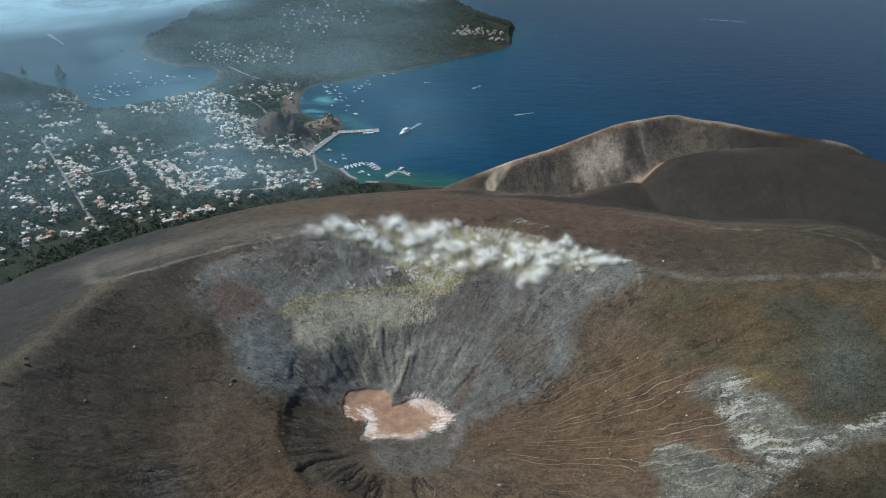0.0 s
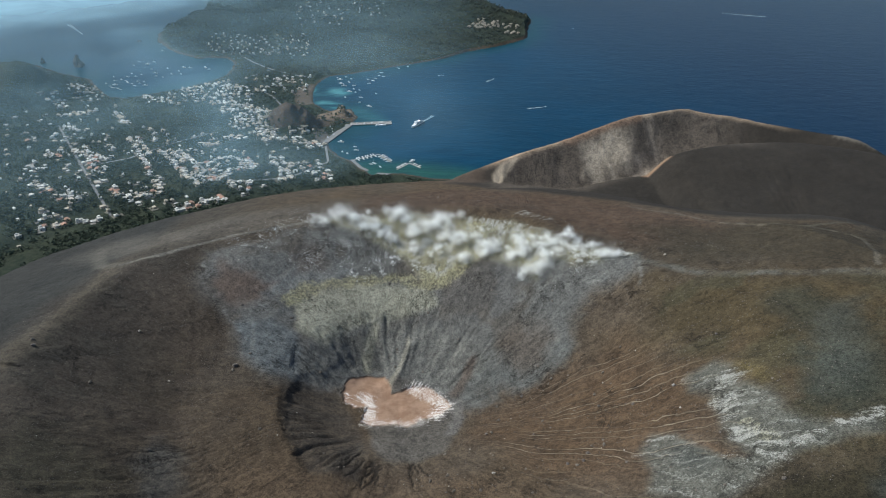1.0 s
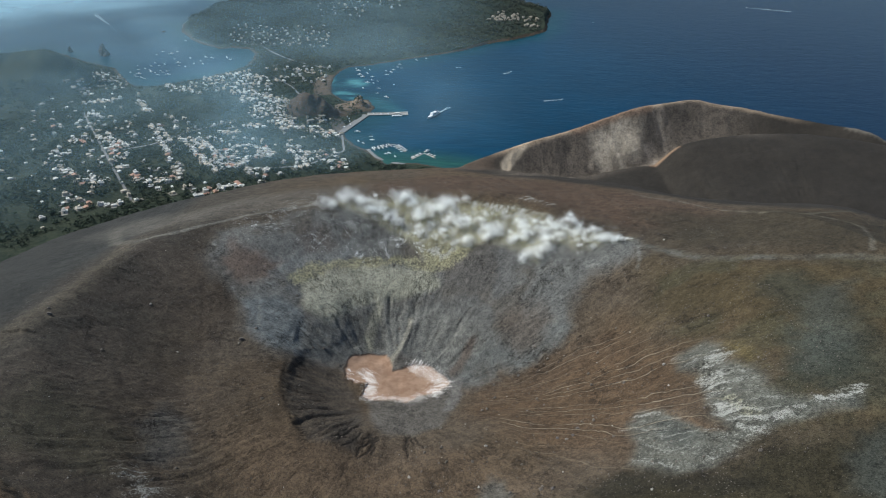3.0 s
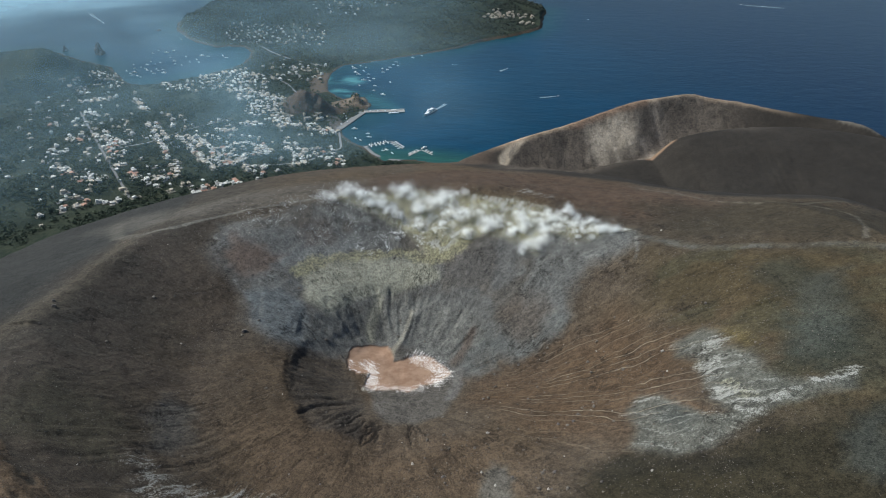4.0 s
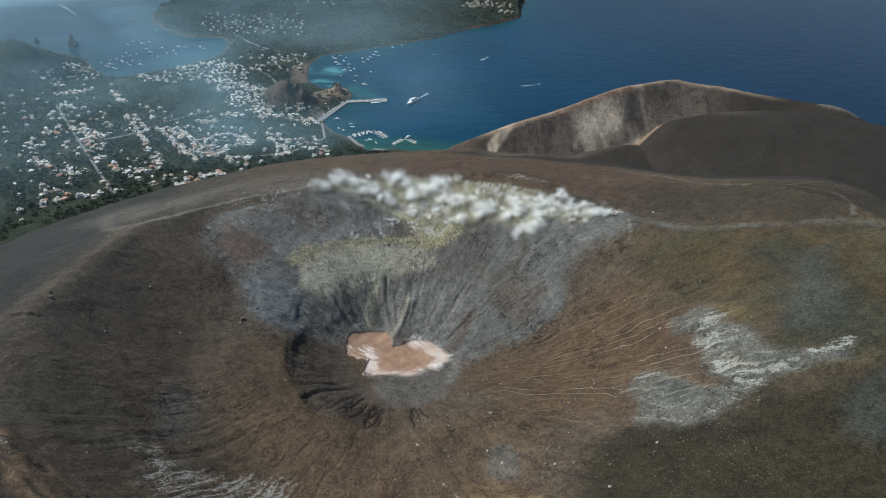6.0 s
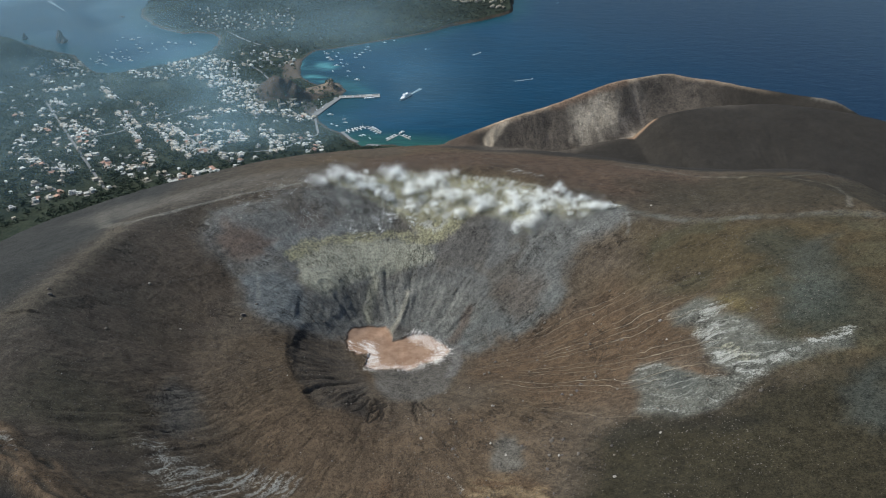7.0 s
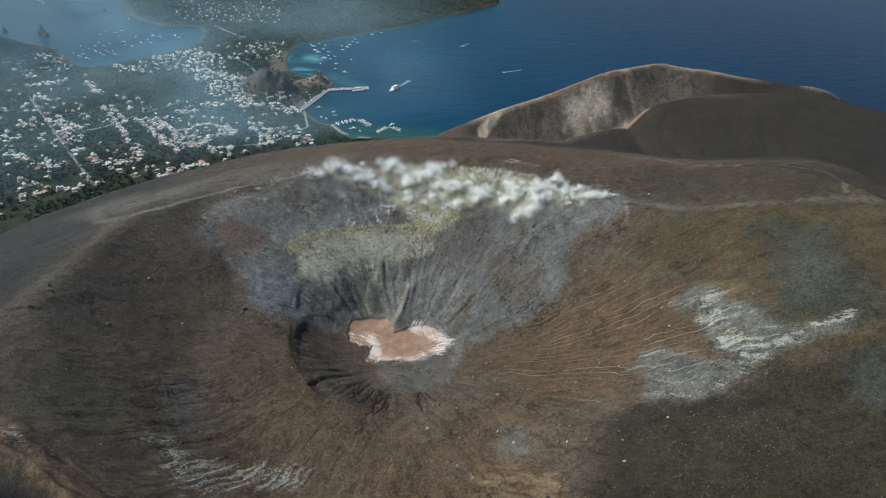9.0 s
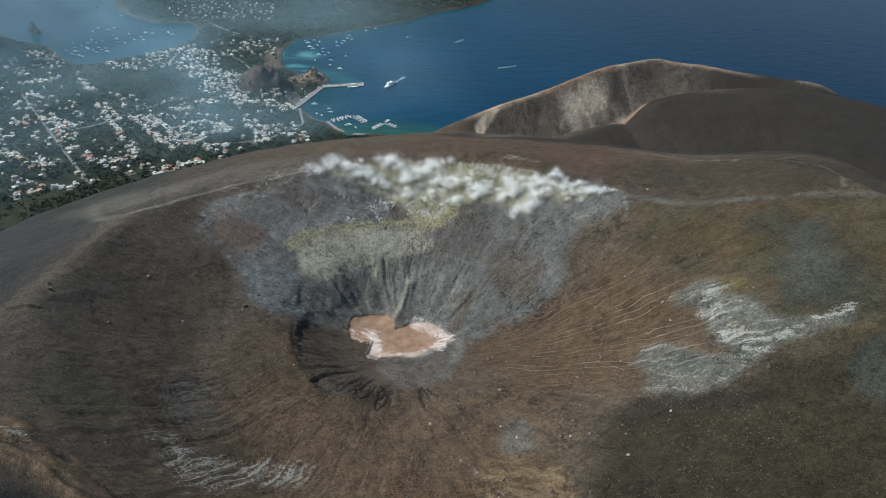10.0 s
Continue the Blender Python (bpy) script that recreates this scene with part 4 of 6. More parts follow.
def box(bm, x, y, z, sx, sy, sz, turn=0.0, taper=1.0):
    """A box standing on z at x, y, turned in degrees; taper: its top's size."""
    c, s = math.cos(radians(turn)), math.sin(radians(turn))
    vs = []
    for k, top in ((1.0, 0), (taper, 1)):
        for ux, uy in ((-1, -1), (1, -1), (1, 1), (-1, 1)):
            px, py = ux * sx / 2 * k, uy * sy / 2 * k
            vs.append(bm.verts.new((x + c * px - s * py, y + s * px + c * py, z + top * sz)))
    for f in ((3, 2, 1, 0), (4, 5, 6, 7), (0, 1, 5, 4), (1, 2, 6, 5), (2, 3, 7, 6), (3, 0, 4, 7)):
        bm.faces.new([vs[k] for k in f])
    return bm


def tube(bm, x, y, z, r, h, sides=8, top=1.0):
    ring = [[bm.verts.new((x + r * k * math.cos(2 * math.pi * i / sides), y + r * k * math.sin(2 * math.pi * i / sides), zz)) for i in range(sides)] for k, zz in ((1, z), (top, z + h))]
    for i in range(sides):
        j = (i + 1) % sides
        bm.faces.new((ring[0][i], ring[0][j], ring[1][j], ring[1][i]))
    bm.faces.new(ring[1])
    bm.faces.new(ring[0][::-1])
    return bm


def from_arrays(name, co, faces, material, smooth=False):
    """One mesh object from arrays of corners and of triangles or quads."""
    co, faces = np.asarray(co, np.float32), np.asarray(faces, np.int32)
    k = faces.shape[1]
    mesh = bpy.data.meshes.new(name)
    mesh.vertices.add(len(co))
    mesh.vertices.foreach_set("co", co.ravel())
    mesh.loops.add(faces.size)
    mesh.loops.foreach_set("vertex_index", faces.ravel())
    mesh.polygons.add(len(faces))
    mesh.polygons.foreach_set("loop_start", np.arange(0, faces.size, k, dtype=np.int32))
    mesh.polygons.foreach_set("use_smooth", np.full(len(faces), smooth))
    mesh.update(calc_edges=True)
    mesh.materials.append(material)
    return new(name, mesh)


def z_at(x, y):
    return float(ground_z(x, y))


rng = np.random.default_rng(7)
pick = random.Random(11)

WHITE = plain("whitewash", (0.60, 0.58, 0.53), 0.75, 0.40)
CREAM = plain("cream_plaster", (0.46, 0.39, 0.30), 0.8, 0.3)
OCHRE = plain("ochre_plaster", (0.40, 0.26, 0.16), 0.8, 0.25)
SLAB = plain("flat_roof_screed", (0.37, 0.35, 0.32), 0.85, 0.6)
TILE = plain("terracotta_tiles", (0.34, 0.19, 0.13), 0.85, 0.30, 1.2)
GLASS = plain("window_glass", (0.03, 0.04, 0.05), 0.15, 0.2)
TIMBER = plain("painted_wood", (0.16, 0.11, 0.07), 0.7, 0.3)
CONCRETE = plain("quay_concrete", (0.36, 0.34, 0.31), 0.9, 0.3, 0.2)
TARMAC = plain("road_tarmac", (0.17, 0.165, 0.16), 0.92, 0.3, 0.15)
GELCOAT = plain("white_gelcoat", (0.80, 0.80, 0.79), 0.3, 0.08)
NAVY = plain("navy_paint", (0.03, 0.05, 0.12), 0.35, 0.2)
DECK = plain("teak_deck", (0.34, 0.25, 0.16), 0.7, 0.25)
METAL = plain("grey_metal", (0.45, 0.45, 0.46), 0.35, 0.15, metal=0.8)
RUBBER = plain("dark_rubber", (0.03, 0.03, 0.03), 0.8, 0.2)


def leaves_material(name, dark, light):
    n = Nodes(name)
    own = n.node("ShaderNodeNewGeometry", out=8)
    tone = n.math("ADD", n.math("MULTIPLY", own, 0.7), n.math("MULTIPLY", n.noise(0.03, 4), 0.5))
    color = n.mix(n.span(tone, 0.2, 0.95), dark, light)
    return n.done(color, 0.8, Specular_IOR_Level=0.2)


LEAVES = leaves_material("foliage", (0.024, 0.036, 0.024), (0.056, 0.070, 0.040))
MAQUIS = leaves_material("dry_foliage", (0.024, 0.030, 0.023), (0.068, 0.072, 0.052))


def rock_material(name, dark, light):
    n = Nodes(name)
    seams = n.noise(0.08, 6, 0.65, vector=n.place((1, 1, 2.5)))
    fine = n.noise(0.7, 5, 0.65)
    color = n.mix(n.span(n.math("ADD", n.math("MULTIPLY", seams, 0.6), n.math("MULTIPLY", fine, 0.4)), 0.38, 0.62), dark, light)
    return n.done(color, 0.92, Normal=n.bump(n.math("ADD", seams, fine), 0.8, 0.8))


LAVA = rock_material("lava_rock", (0.045, 0.038, 0.034), (0.13, 0.11, 0.10))
STONE = rock_material("slope_stone", (0.055, 0.045, 0.036), (0.155, 0.130, 0.105))
PALE_ROCK = rock_material("pale_rock", (0.16, 0.14, 0.12), (0.40, 0.36, 0.31))


# ---------------------------------------------------------------- houses
def house_kind(wide, deep, tall, roof, plaster, porch, extra):
    """A house with its parts, standing at the origin; its long side along x."""
    house = new("house")
    bm = box(bmesh.new(), 0, 0, -2.5, wide, deep, tall + 2.5)
    if extra:
        box(bm, wide * 0.18, deep * 0.5 + 1.6, -2.5, wide * 0.55, 3.2, tall * 0.8 + 2.5)
    wall = part("wall", bm, plaster, house)
    if roof == "flat":
        roof_part = part("roof", box(bmesh.new(), 0, 0, tall, wide - 0.5, deep - 0.5, 0.12), SLAB, house, "flat grey roof terrace")
        bm = bmesh.new()
        for sx, sy, lx, ly in ((0, -1, wide, 0.28), (0, 1, wide, 0.28), (-1, 0, 0.28, deep - 0.56), (1, 0, 0.28, deep - 0.56)):
            box(bm, sx * (wide / 2 - 0.14), sy * (deep / 2 - 0.14), tall, lx, ly, 0.55)
        part("parapet", bm, plaster, house)
        if wide > 11:
            part("roof_room", box(bmesh.new(), -wide * 0.27, deep * 0.12, tall + 0.12, wide * 0.32, deep * 0.5, 2.3), plaster, house)
    else:
        bm = bmesh.new()
        o = 0.4
        a = [bm.verts.new(v) for v in ((-wide / 2 - o, -deep / 2 - o, tall), (wide / 2 + o, -deep / 2 - o, tall), (wide / 2 + o, deep / 2 + o, tall), (-wide / 2 - o, deep / 2 + o, tall),
                                       (-wide / 2 + deep * 0.3, 0, tall + deep * 0.24), (wide / 2 - deep * 0.3, 0, tall + deep * 0.24))]
        for f in ((0, 1, 5, 4), (1, 2, 5), (2, 3, 4, 5), (3, 0, 4), (3, 2, 1, 0)):
            bm.faces.new([a[k] for k in f])
        roof_part = part("roof", bm, TILE, house, "hipped terracotta tile roof")
    part("chimney", box(bmesh.new(), wide * 0.3, deep * 0.2, tall, 0.7, 0.7, 1.5), plaster, roof_part)
    side = -deep / 2 - 0.04
    for k in range(2 + int(wide > 11)):
        part("window", box(bmesh.new(), -wide * 0.32 + k * wide * 0.3, side, 1.0, 1.1, 0.1, 1.3), GLASS, wall)
    part("door", box(bmesh.new(), wide * 0.4, side, 0.0, 1.1, 0.1, 2.1), TIMBER, house)
    if tall > 5:
        for k in range(3):
            part("window", box(bmesh.new(), -wide * 0.32 + k * wide * 0.3, side, 4.2, 1.1, 0.1, 1.3), GLASS, wall)
    part("terrace", box(bmesh.new(), wide * 0.05, -deep / 2 - 1.8, -2.6, wide * 0.9, 3.6, 2.5), SLAB, house, "paved pale terrace")
    part("garden_wall", box(bmesh.new(), -wide * 0.62, -1.0, -2.5, 0.35, deep + 4, 3.2), plaster, house)
    if porch:
        part("porch_roof", box(bmesh.new(), -wide * 0.1, -deep / 2 - 1.6, 2.7, wide * 0.75, 3.1, 0.22), plaster if porch == 1 else TILE, house)
        for k in (-0.45, -0.1, 0.25):
            part("porch_column", tube(bmesh.new(), wide * k, -deep / 2 - 2.9, -2.0, 0.22, 4.7, 6), plaster, house)
    return house


KINDS = [
    (house_kind(12, 8, 3.1, "flat", WHITE, 1, True), "whitewashed single-storey house with a flat grey roof terrace"),
    (house_kind(14, 8, 5.6, "flat", WHITE, 0, True), "two-storey white plastered house with a flat roof"),
    (house_kind(10, 7, 3.0, "flat", WHITE, 1, False), "small white cubic house with a flat roof and porch"),
    (house_kind(13, 8, 3.0, "hip", CREAM, 2, False), "cream house with a hipped terracotta tile roof"),
    (house_kind(11, 8, 5.2, "hip", OCHRE, 0, True), "two-storey ochre house with a terracotta tile roof"),
    (house_kind(19, 8, 3.2, "flat", CREAM, 1, True), "long cream plastered house with a flat roof terrace"),
]
placed = []


def free_spot(x, y, gap):
    return all((x - a) ** 2 + (y - b) ** 2 > gap * gap for a, b in placed)


chosen, beyond = [], []


def can_build(x, y):
    """Not on the crag by the harbour nor on the headland."""
    return math.hypot((x + 466) / 78, (y - 1824) / 56) > 1 and not (x < -1150 and z_at(x, y) > 34)


def put_house(x, y, turn, group, weights=(5, 4, 6, 2.2, 1.4, 3)):
    chosen.append((y, x, turn + pick.choice((0, 0, 90, 180)) + pick.uniform(-7, 7), group, pick.choices(KINDS, weights)[0]))
    placed.append((x, y))


# rows and clusters of houses: ends, half width, gap, number
TERRACES = [((-898, 1682), (-680, 1355), 5, 9, 22), ((-880, 1690), (-770, 1530), 4, 9, 10), ((-774, 1593), (-606, 1396), 5, 8.5, 24), ((-752, 1600), (-690, 1528), 4, 9, 7), ((-726, 1595), (-651, 1507), 4, 8.5, 12), ((-590, 1408), (-505, 1525), 12, 9, 16),
            ((-640, 1452), (-560, 1425), 8, 9, 10), ((-535, 1560), (-500, 1500), 7, 10, 7)]
CLUSTERS = [((-1183, 1842), (-1098, 1908), 12, 10, 16), ((-1031, 1892), (-955, 1788), 9, 10, 13), ((-1129, 1760), (-1049, 1727), 16, 12, 9), ((-997, 1602), (-866, 1449), 16, 11, 24), ((-1058, 1555), (-1013, 1554), 22, 12, 8),
            ((-994, 1374), (-930, 1322), 14, 12, 8), ((-888, 1311), (-841, 1304), 22, 12, 9), ((-1167, 1659), (-1134, 1638), 14, 13, 4), ((-955, 1541), (-879, 1534), 12, 12, 6), ((-844, 1377), (-836, 1401), 8, 11, 3), ((-800, 1363), (-762, 1321), 6, 9, 6),
            ((-1034, 2073), (-866, 1970), 12, 11, 18), ((-921, 2126), (-788, 2232), 12, 11, 20), ((-794, 2187), (-710, 2150), 16, 11, 13), ((-847, 2039), (-569, 2171), 42, 13, 36), ((-761, 2018), (-491, 1829), 34, 12, 40), ((-652, 1866), (-511, 1740), 24, 10, 32),
            ((-541, 1738), (-494, 1698), 22, 10, 12), ((-469, 1721), (-360, 1661), 26, 11, 20), ((-468, 1580), (-385, 1444), 26, 12, 18), ((-608, 1262), (-520, 1329), 13, 10, 15), ((-534, 1405), (-468, 1399), 20, 14, 6), ((-728, 1322), (-672, 1339), 14, 11, 7),
            ((-1316, 2158), (-1204, 2060), 26, 13, 18), ((-635, 2262), (-555, 2235), 14, 12, 10), ((-793, 1187), (-750, 1202), 8, 12, 4), ((-859, 1150), (-810, 1186), 12, 13, 5), ((-752, 1322), (-701, 1288), 10, 11, 5), ((-1056, 1454), (-999, 1471), 18, 13, 6),
            ((-632, 1710), (-568, 1693), 14, 12, 7), ((-694, 1646), (-637, 1647), 10, 13, 5), ((-380, 1560), (-300, 1440), 26, 13, 16), ((-1290, 1975), (-1210, 1935), 18, 14, 9), ((-1110, 1690), (-1000, 1640), 30, 20, 7), ((-920, 1760), (-820, 1720), 20, 22, 4)]
for lot, group in ((TERRACES, "houses along the streets"), (CLUSTERS, "houses of the village")):
    for a, b, half_wide, gap, count in lot:
        size = math.hypot(b[0] - a[0], b[1] - a[1])
        ux, uy = (b[0] - a[0]) / size, (b[1] - a[1]) / size
        done = 0
        for _ in range(count * 12):
            f, w = pick.uniform(0, size), pick.uniform(-half_wide, half_wide)
            x, y = a[0] + f * ux - w * uy, a[1] + f * uy + w * ux
            if done < count and can_build(x, y) and free_spot(x, y, gap):
                put_house(x, y, math.degrees(math.atan2(uy, ux)) if lot is TERRACES else -52, group, (3, 3, 4, 1.5, 0.6, 6) if lot is TERRACES else (5, 4, 6, 2.2, 1.4, 3))
                done += 1
for cx, cy, rx, ry, count in ((-618, 1500, 28, 27, 13), (-578, 1518, 42, 44, 20)):
    for k in range(count):
        a = 2 * math.pi * k / count
        x, y = cx + rx * math.cos(a), cy + ry * math.sin(a)
        if free_spot(x, y, 9):
            put_house(x, y, math.degrees(a) + 90, "houses round the green", (3, 1, 5, 2, 0, 2))
# the nearer houses stand singly, those further north are built with the scattered ones
chosen.sort(key=lambda c: c[0])
for k, (y, x, turn, group, (kind, words)) in enumerate(chosen):
    foot_z = min(z_at(x + a, y + b) for a in (-5, 5) for b in (-4, 4))
    if foot_z > 0.8 and k < 296:
        tagged(copy_thing(kind, pose(x, y, foot_z + 0.4, 0, 0, turn)), words, "house", group)
    elif foot_z > 0.8:
        beyond.append((x, y, turn, pick.uniform(8, 13), pick.uniform(7, 9), pick.choice((3.4, 3.6, 6.4))))
for kind, _ in KINDS:
    for o in (*kind.children_recursive, kind):
        bpy.data.objects.remove(o)


def far_houses(name, spots, label):
    """Small white houses too far off to be picked apart: boxes with a roof slab, in one mesh."""
    bm = bmesh.new()
    for x, y, turn, w, d, h in spots:
        z = min(z_at(x - 4, y), z_at(x + 4, y))
        if z > 0.8:
            box(bm, x, y, z - 2, w, d, h + 2, turn)
            box(bm, x, y, z + h, w + 0.5, d + 0.5, 0.35, turn)
            if h > 3.5:
                box(bm, x - d * 0.2, y + d * 0.15, z + h + 0.35, w * 0.4, d * 0.5, 2.2, turn)
            if w > 9:
                box(bm, x + d * 0.45, y + d * 0.4, z - 2, w * 0.5, d * 0.6, h * 0.7 + 2, turn)
    return tagged(part(name, bm, WHITE), label, "houses", kind="stuff")


SCATTER = [([(-1025, 2051), (-777, 2203), (-702, 2077), (-954, 1966)], 16, 30), ([(-1364, 1950), (-1037, 1994), (-700, 1250), (-850, 1060), (-1150, 1350)], 40, 46), ([(-1375, 2072), (-1259, 2210), (-1120, 2020), (-1355, 1932)], 20, 20),
           ([(-1045, 2798), (-619, 2810), (-567, 2530), (-977, 2577)], 24, 85), ([(-492, 3300), (-319, 3215), (-307, 3063), (-470, 3128)], 30, 14), ([(-885, 3700), (-514, 3469), (-494, 2935), (-695, 2946)], 40, 50), ([(-800, 2300), (-500, 2330), (-500, 2080), (-660, 2220)], 26, 16),
           ([(-1120, 1780), (-900, 1700), (-430, 1780), (-330, 1560), (-420, 1380), (-620, 1260), (-860, 1150), (-1050, 1420)], 13, 100), ([(-780, 2180), (-480, 1850), (-380, 1760), (-560, 1700), (-700, 1850)], 11, 60)]
spots = []
for ring, gap, count in SCATTER:
    xs, ys = [p[0] for p in ring], [p[1] for p in ring]
    done = 0
    for _ in range(count * 10):
        x, y = pick.uniform(min(xs), max(xs)), pick.uniform(min(ys), max(ys))
        if done < count and bool(inside(x, y, ring)) and can_build(x, y) and free_spot(x, y, gap):
            w = pick.choice((4, 5, 6, 7, 8, 10))
            spots.append((x, y, -50 + pick.choice((0, 90)) + pick.uniform(-12, 12), w, pick.uniform(6, 9), pick.choice((3.2, 3.5, 6.2))))
            placed.append((x, y))
            done += 1
village_spots = list(spots)
spots = spots + beyond
random.Random(5).shuffle(spots)
for k, (words, mat) in enumerate((("scattered small white houses among the greenery", WHITE), ("scattered small cream houses among the greenery", CREAM), ("scattered grey concrete houses and sheds among the greenery", SLAB))):
    far_houses("scattered_houses", spots[k::3], words).data.materials[0] = mat
spots = []
for _ in range(60):
    x, y = pick.uniform(60, 285), pick.uniform(2960, 3110)
    if free_spot(x, y, 13):
        spots.append((x, y, pick.uniform(0, 90), pick.uniform(9, 22), 8, 5.5))
        placed.append((x, y))
village = far_houses("hotel_village", spots, "cluster of pale terracotta hotel buildings near the cape")
village.data.materials[0] = CREAM


# paved yards, drives and garden walls round the houses
def yards(name, spots_of, label):
    bm = bmesh.new()
    for x, y, turn in spots_of:
        c, sn = math.cos(radians(turn)), math.sin(radians(turn))
        z = max(z_at(x + a, y + b) for a in (-5, 5) for b in (-5, 5))
        if z > 1.0:
            wide, deep, shift = pick.uniform(13, 24), pick.uniform(10, 17), pick.uniform(-5, 5)
            ox, oy = x + shift * c + 3 * sn, y + shift * sn - 3 * c
            box(bm, ox, oy, z - 3, wide, deep, 3.15, turn)
            for side in (-1, 1):
                box(bm, ox - side * deep / 2 * sn, oy + side * deep / 2 * c, z - 1, wide, 0.5, 2.4, turn)
            if pick.random() < 0.5:
                box(bm, ox + wide / 2 * c, oy + wide / 2 * sn, z - 1, 0.5, deep, 2.2, turn)
    return tagged(part(name, bm, YARD), label, "yards", kind="stuff")


YARD = plain("yard_paving", (0.20, 0.185, 0.16), 0.9, 0.55, 0.08)
lots = [(x, y, turn) for y, x, turn, _, _ in chosen] + [(x, y, turn) for x, y, turn, w, _, _ in village_spots if w > 5]
yards("paved_yards", lots[::2], "pale paved yards and garden walls beside the houses")
yards("dusty_yards", lots[1::2], "dusty yards and garden walls beside the houses").data.materials[0] = plain("dusty_ground", (0.125, 0.115, 0.09), 0.95, 0.5, 0.06)


# ---------------------------------------------------------------- roads, quay, piers
def ribbon(name, line, width, material, label, lift=0.35):
    """A road laid over the ground along a line."""
    pts = []
    for a, b in zip(line[:-1], line[1:]):
        steps = max(int(math.hypot(b[0] - a[0], b[1] - a[1]) / 6), 1)
        pts += [(a[0] + (b[0] - a[0]) * k / steps, a[1] + (b[1] - a[1]) * k / steps) for k in range(steps)]
    pts.append(line[-1])
    placed.extend(pts)
    bm = bmesh.new()
    last = None
    for k, (x, y) in enumerate(pts):
        ax, ay = pts[max(k - 1, 0)]
        bx, by = pts[min(k + 1, len(pts) - 1)]
        size = math.hypot(bx - ax, by - ay) or 1
        nx, ny = -(by - ay) / size * width / 2, (bx - ax) / size * width / 2
        z = max(z_at(x + nx, y + ny), z_at(x - nx, y - ny), z_at(x, y)) + lift
        row = [bm.verts.new(v) for v in ((x + nx, y + ny, z - 1.2), (x + nx, y + ny, z), (x - nx, y - ny, z), (x - nx, y - ny, z - 1.2))]
        if last:
            for i in range(3):
                bm.faces.new((last[i], last[i + 1], row[i + 1], row[i]))
        last = row
    ob = part(name, bm, material)
    return tagged(ob, label, "road", kind="structure")


ribbon("road", [(-1146, 1769), (-976, 1542), (-864, 1392), (-757, 1252), (-735, 1222)], 6, TARMAC, "straight grey village road between gardens")
ribbon("road", [(-890, 1497), (-836, 1536), (-809, 1575), (-770, 1640), (-680, 1740)], 5, TARMAC, "narrow grey village lane between white houses")
ribbon("road", [(-700, 1580), (-600, 1460), (-520, 1420), (-400, 1450), (-320, 1560), (-352, 1690)], 6, TARMAC, "grey road to the harbour")
ribbon("road", [(-833, 2539), (-760, 2460), (-687, 2392), (-600, 2330), (-500, 2290)], 7, TARMAC, "grey road across the isthmus")
ribbon("road", [(-747, 2270), (-682, 2372)], 6, TARMAC, "grey side road across the isthmus")
ribbon("road", [(-700, 2190), (-600, 2080), (-520, 1950), (-480, 1880)], 6, TARMAC, "grey road behind the harbour")
ribbon("beach_track", [(-263, 1585), (-230, 1530), (-190, 1500), (-150, 1490)], 9, TARMAC, "dark sand track along the beach")

quay = new("quay")
part("quay_slab", box(bmesh.new(), -330, 1766, -3, 150, 20, 5.2, 71.5), TARMAC, quay)
part("quay_apron", box(bmesh.new(), -352, 1800, -3, 90, 34, 4.9, 64), TARMAC, quay, "dark tarmac apron")
tagged(quay, "concrete harbour quay with a tarmac apron", "quay")
pier = new("pier")
part("deck", box(bmesh.new(), -243, 1850, 0.6, 122, 17, 1.7, 9.2), CONCRETE, pier)
part("footing", box(bmesh.new(), -243, 1850, -4, 119, 13, 4.8, 9.2), LAVA, pier, "dark stone footing")
part("pier_head", box(bmesh.new(), -192, 1859, -4, 20, 27, 6.2, 9.2), CONCRETE, pier)
part("parapet", box(bmesh.new(), -246, 1857.6, 2.3, 116, 1.0, 1.6, 9.2), WHITE, pier, "low white parapet wall")
for k in range(9):
    part("bollard", tube(bmesh.new(), -296 + k * 13 + 1.2, 1834 + k * 2.1, 2.3, 0.45, 0.9, 8, 0.8), RUBBER, pier)
tagged(pier, "straight concrete pier with a white parapet", "pier")
shelter = new("waiting_shelter")
part("roof", box(bmesh.new(), -214, 1853, 5.2, 16, 5, 0.4, 9.2), WHITE, shelter)
for k in range(4):
    part("post", tube(bmesh.new(), -220.5 + k * 4.4, 1852 + k * 0.7, 2.3, 0.2, 2.95, 6), METAL, shelter)
tagged(shelter, "white flat-roofed waiting shelter on the pier", "shelter")


def van_kind():
    van = new("van")
    body = part("body", box(bmesh.new(), -0.4, 0, 0.4, 4.2, 2.0, 1.9, 0, 0.96), GELCOAT, van)
    part("bonnet", box(bmesh.new(), 2.2, 0, 0.4, 1.2, 1.9, 1.1, 0, 0.9), GELCOAT, van)
    part("windscreen", box(bmesh.new(), 1.72, 0, 1.25, 0.25, 1.7, 0.8), GLASS, body)
    for x in (-1.6, 1.9):
        for y in (-0.95, 0.95):
            part("wheel", box(bmesh.new(), x, y, 0.0, 0.7, 0.25, 0.7, 0, 0.8), RUBBER, van)
    return van


van = van_kind()
for x, y, z, turn in ((-285, 1845, 2.3, 9), (-262, 1846, 2.3, 189), (-240, 1848, 2.3, 9), (-350, 1796, 1.95, 60), (-345, 1775, 2.25, 72), (-338, 1752, 2.25, 72), (-360, 1815, 1.95, 150), (-352, 1730, 2.25, 160)):
    tagged(copy_thing(van, pose(x, y, z, 0, 0, turn)), "white van parked on the harbour concrete", "van", "vans at the harbour")
for o in (*van.children_recursive, van):
    bpy.data.objects.remove(o)


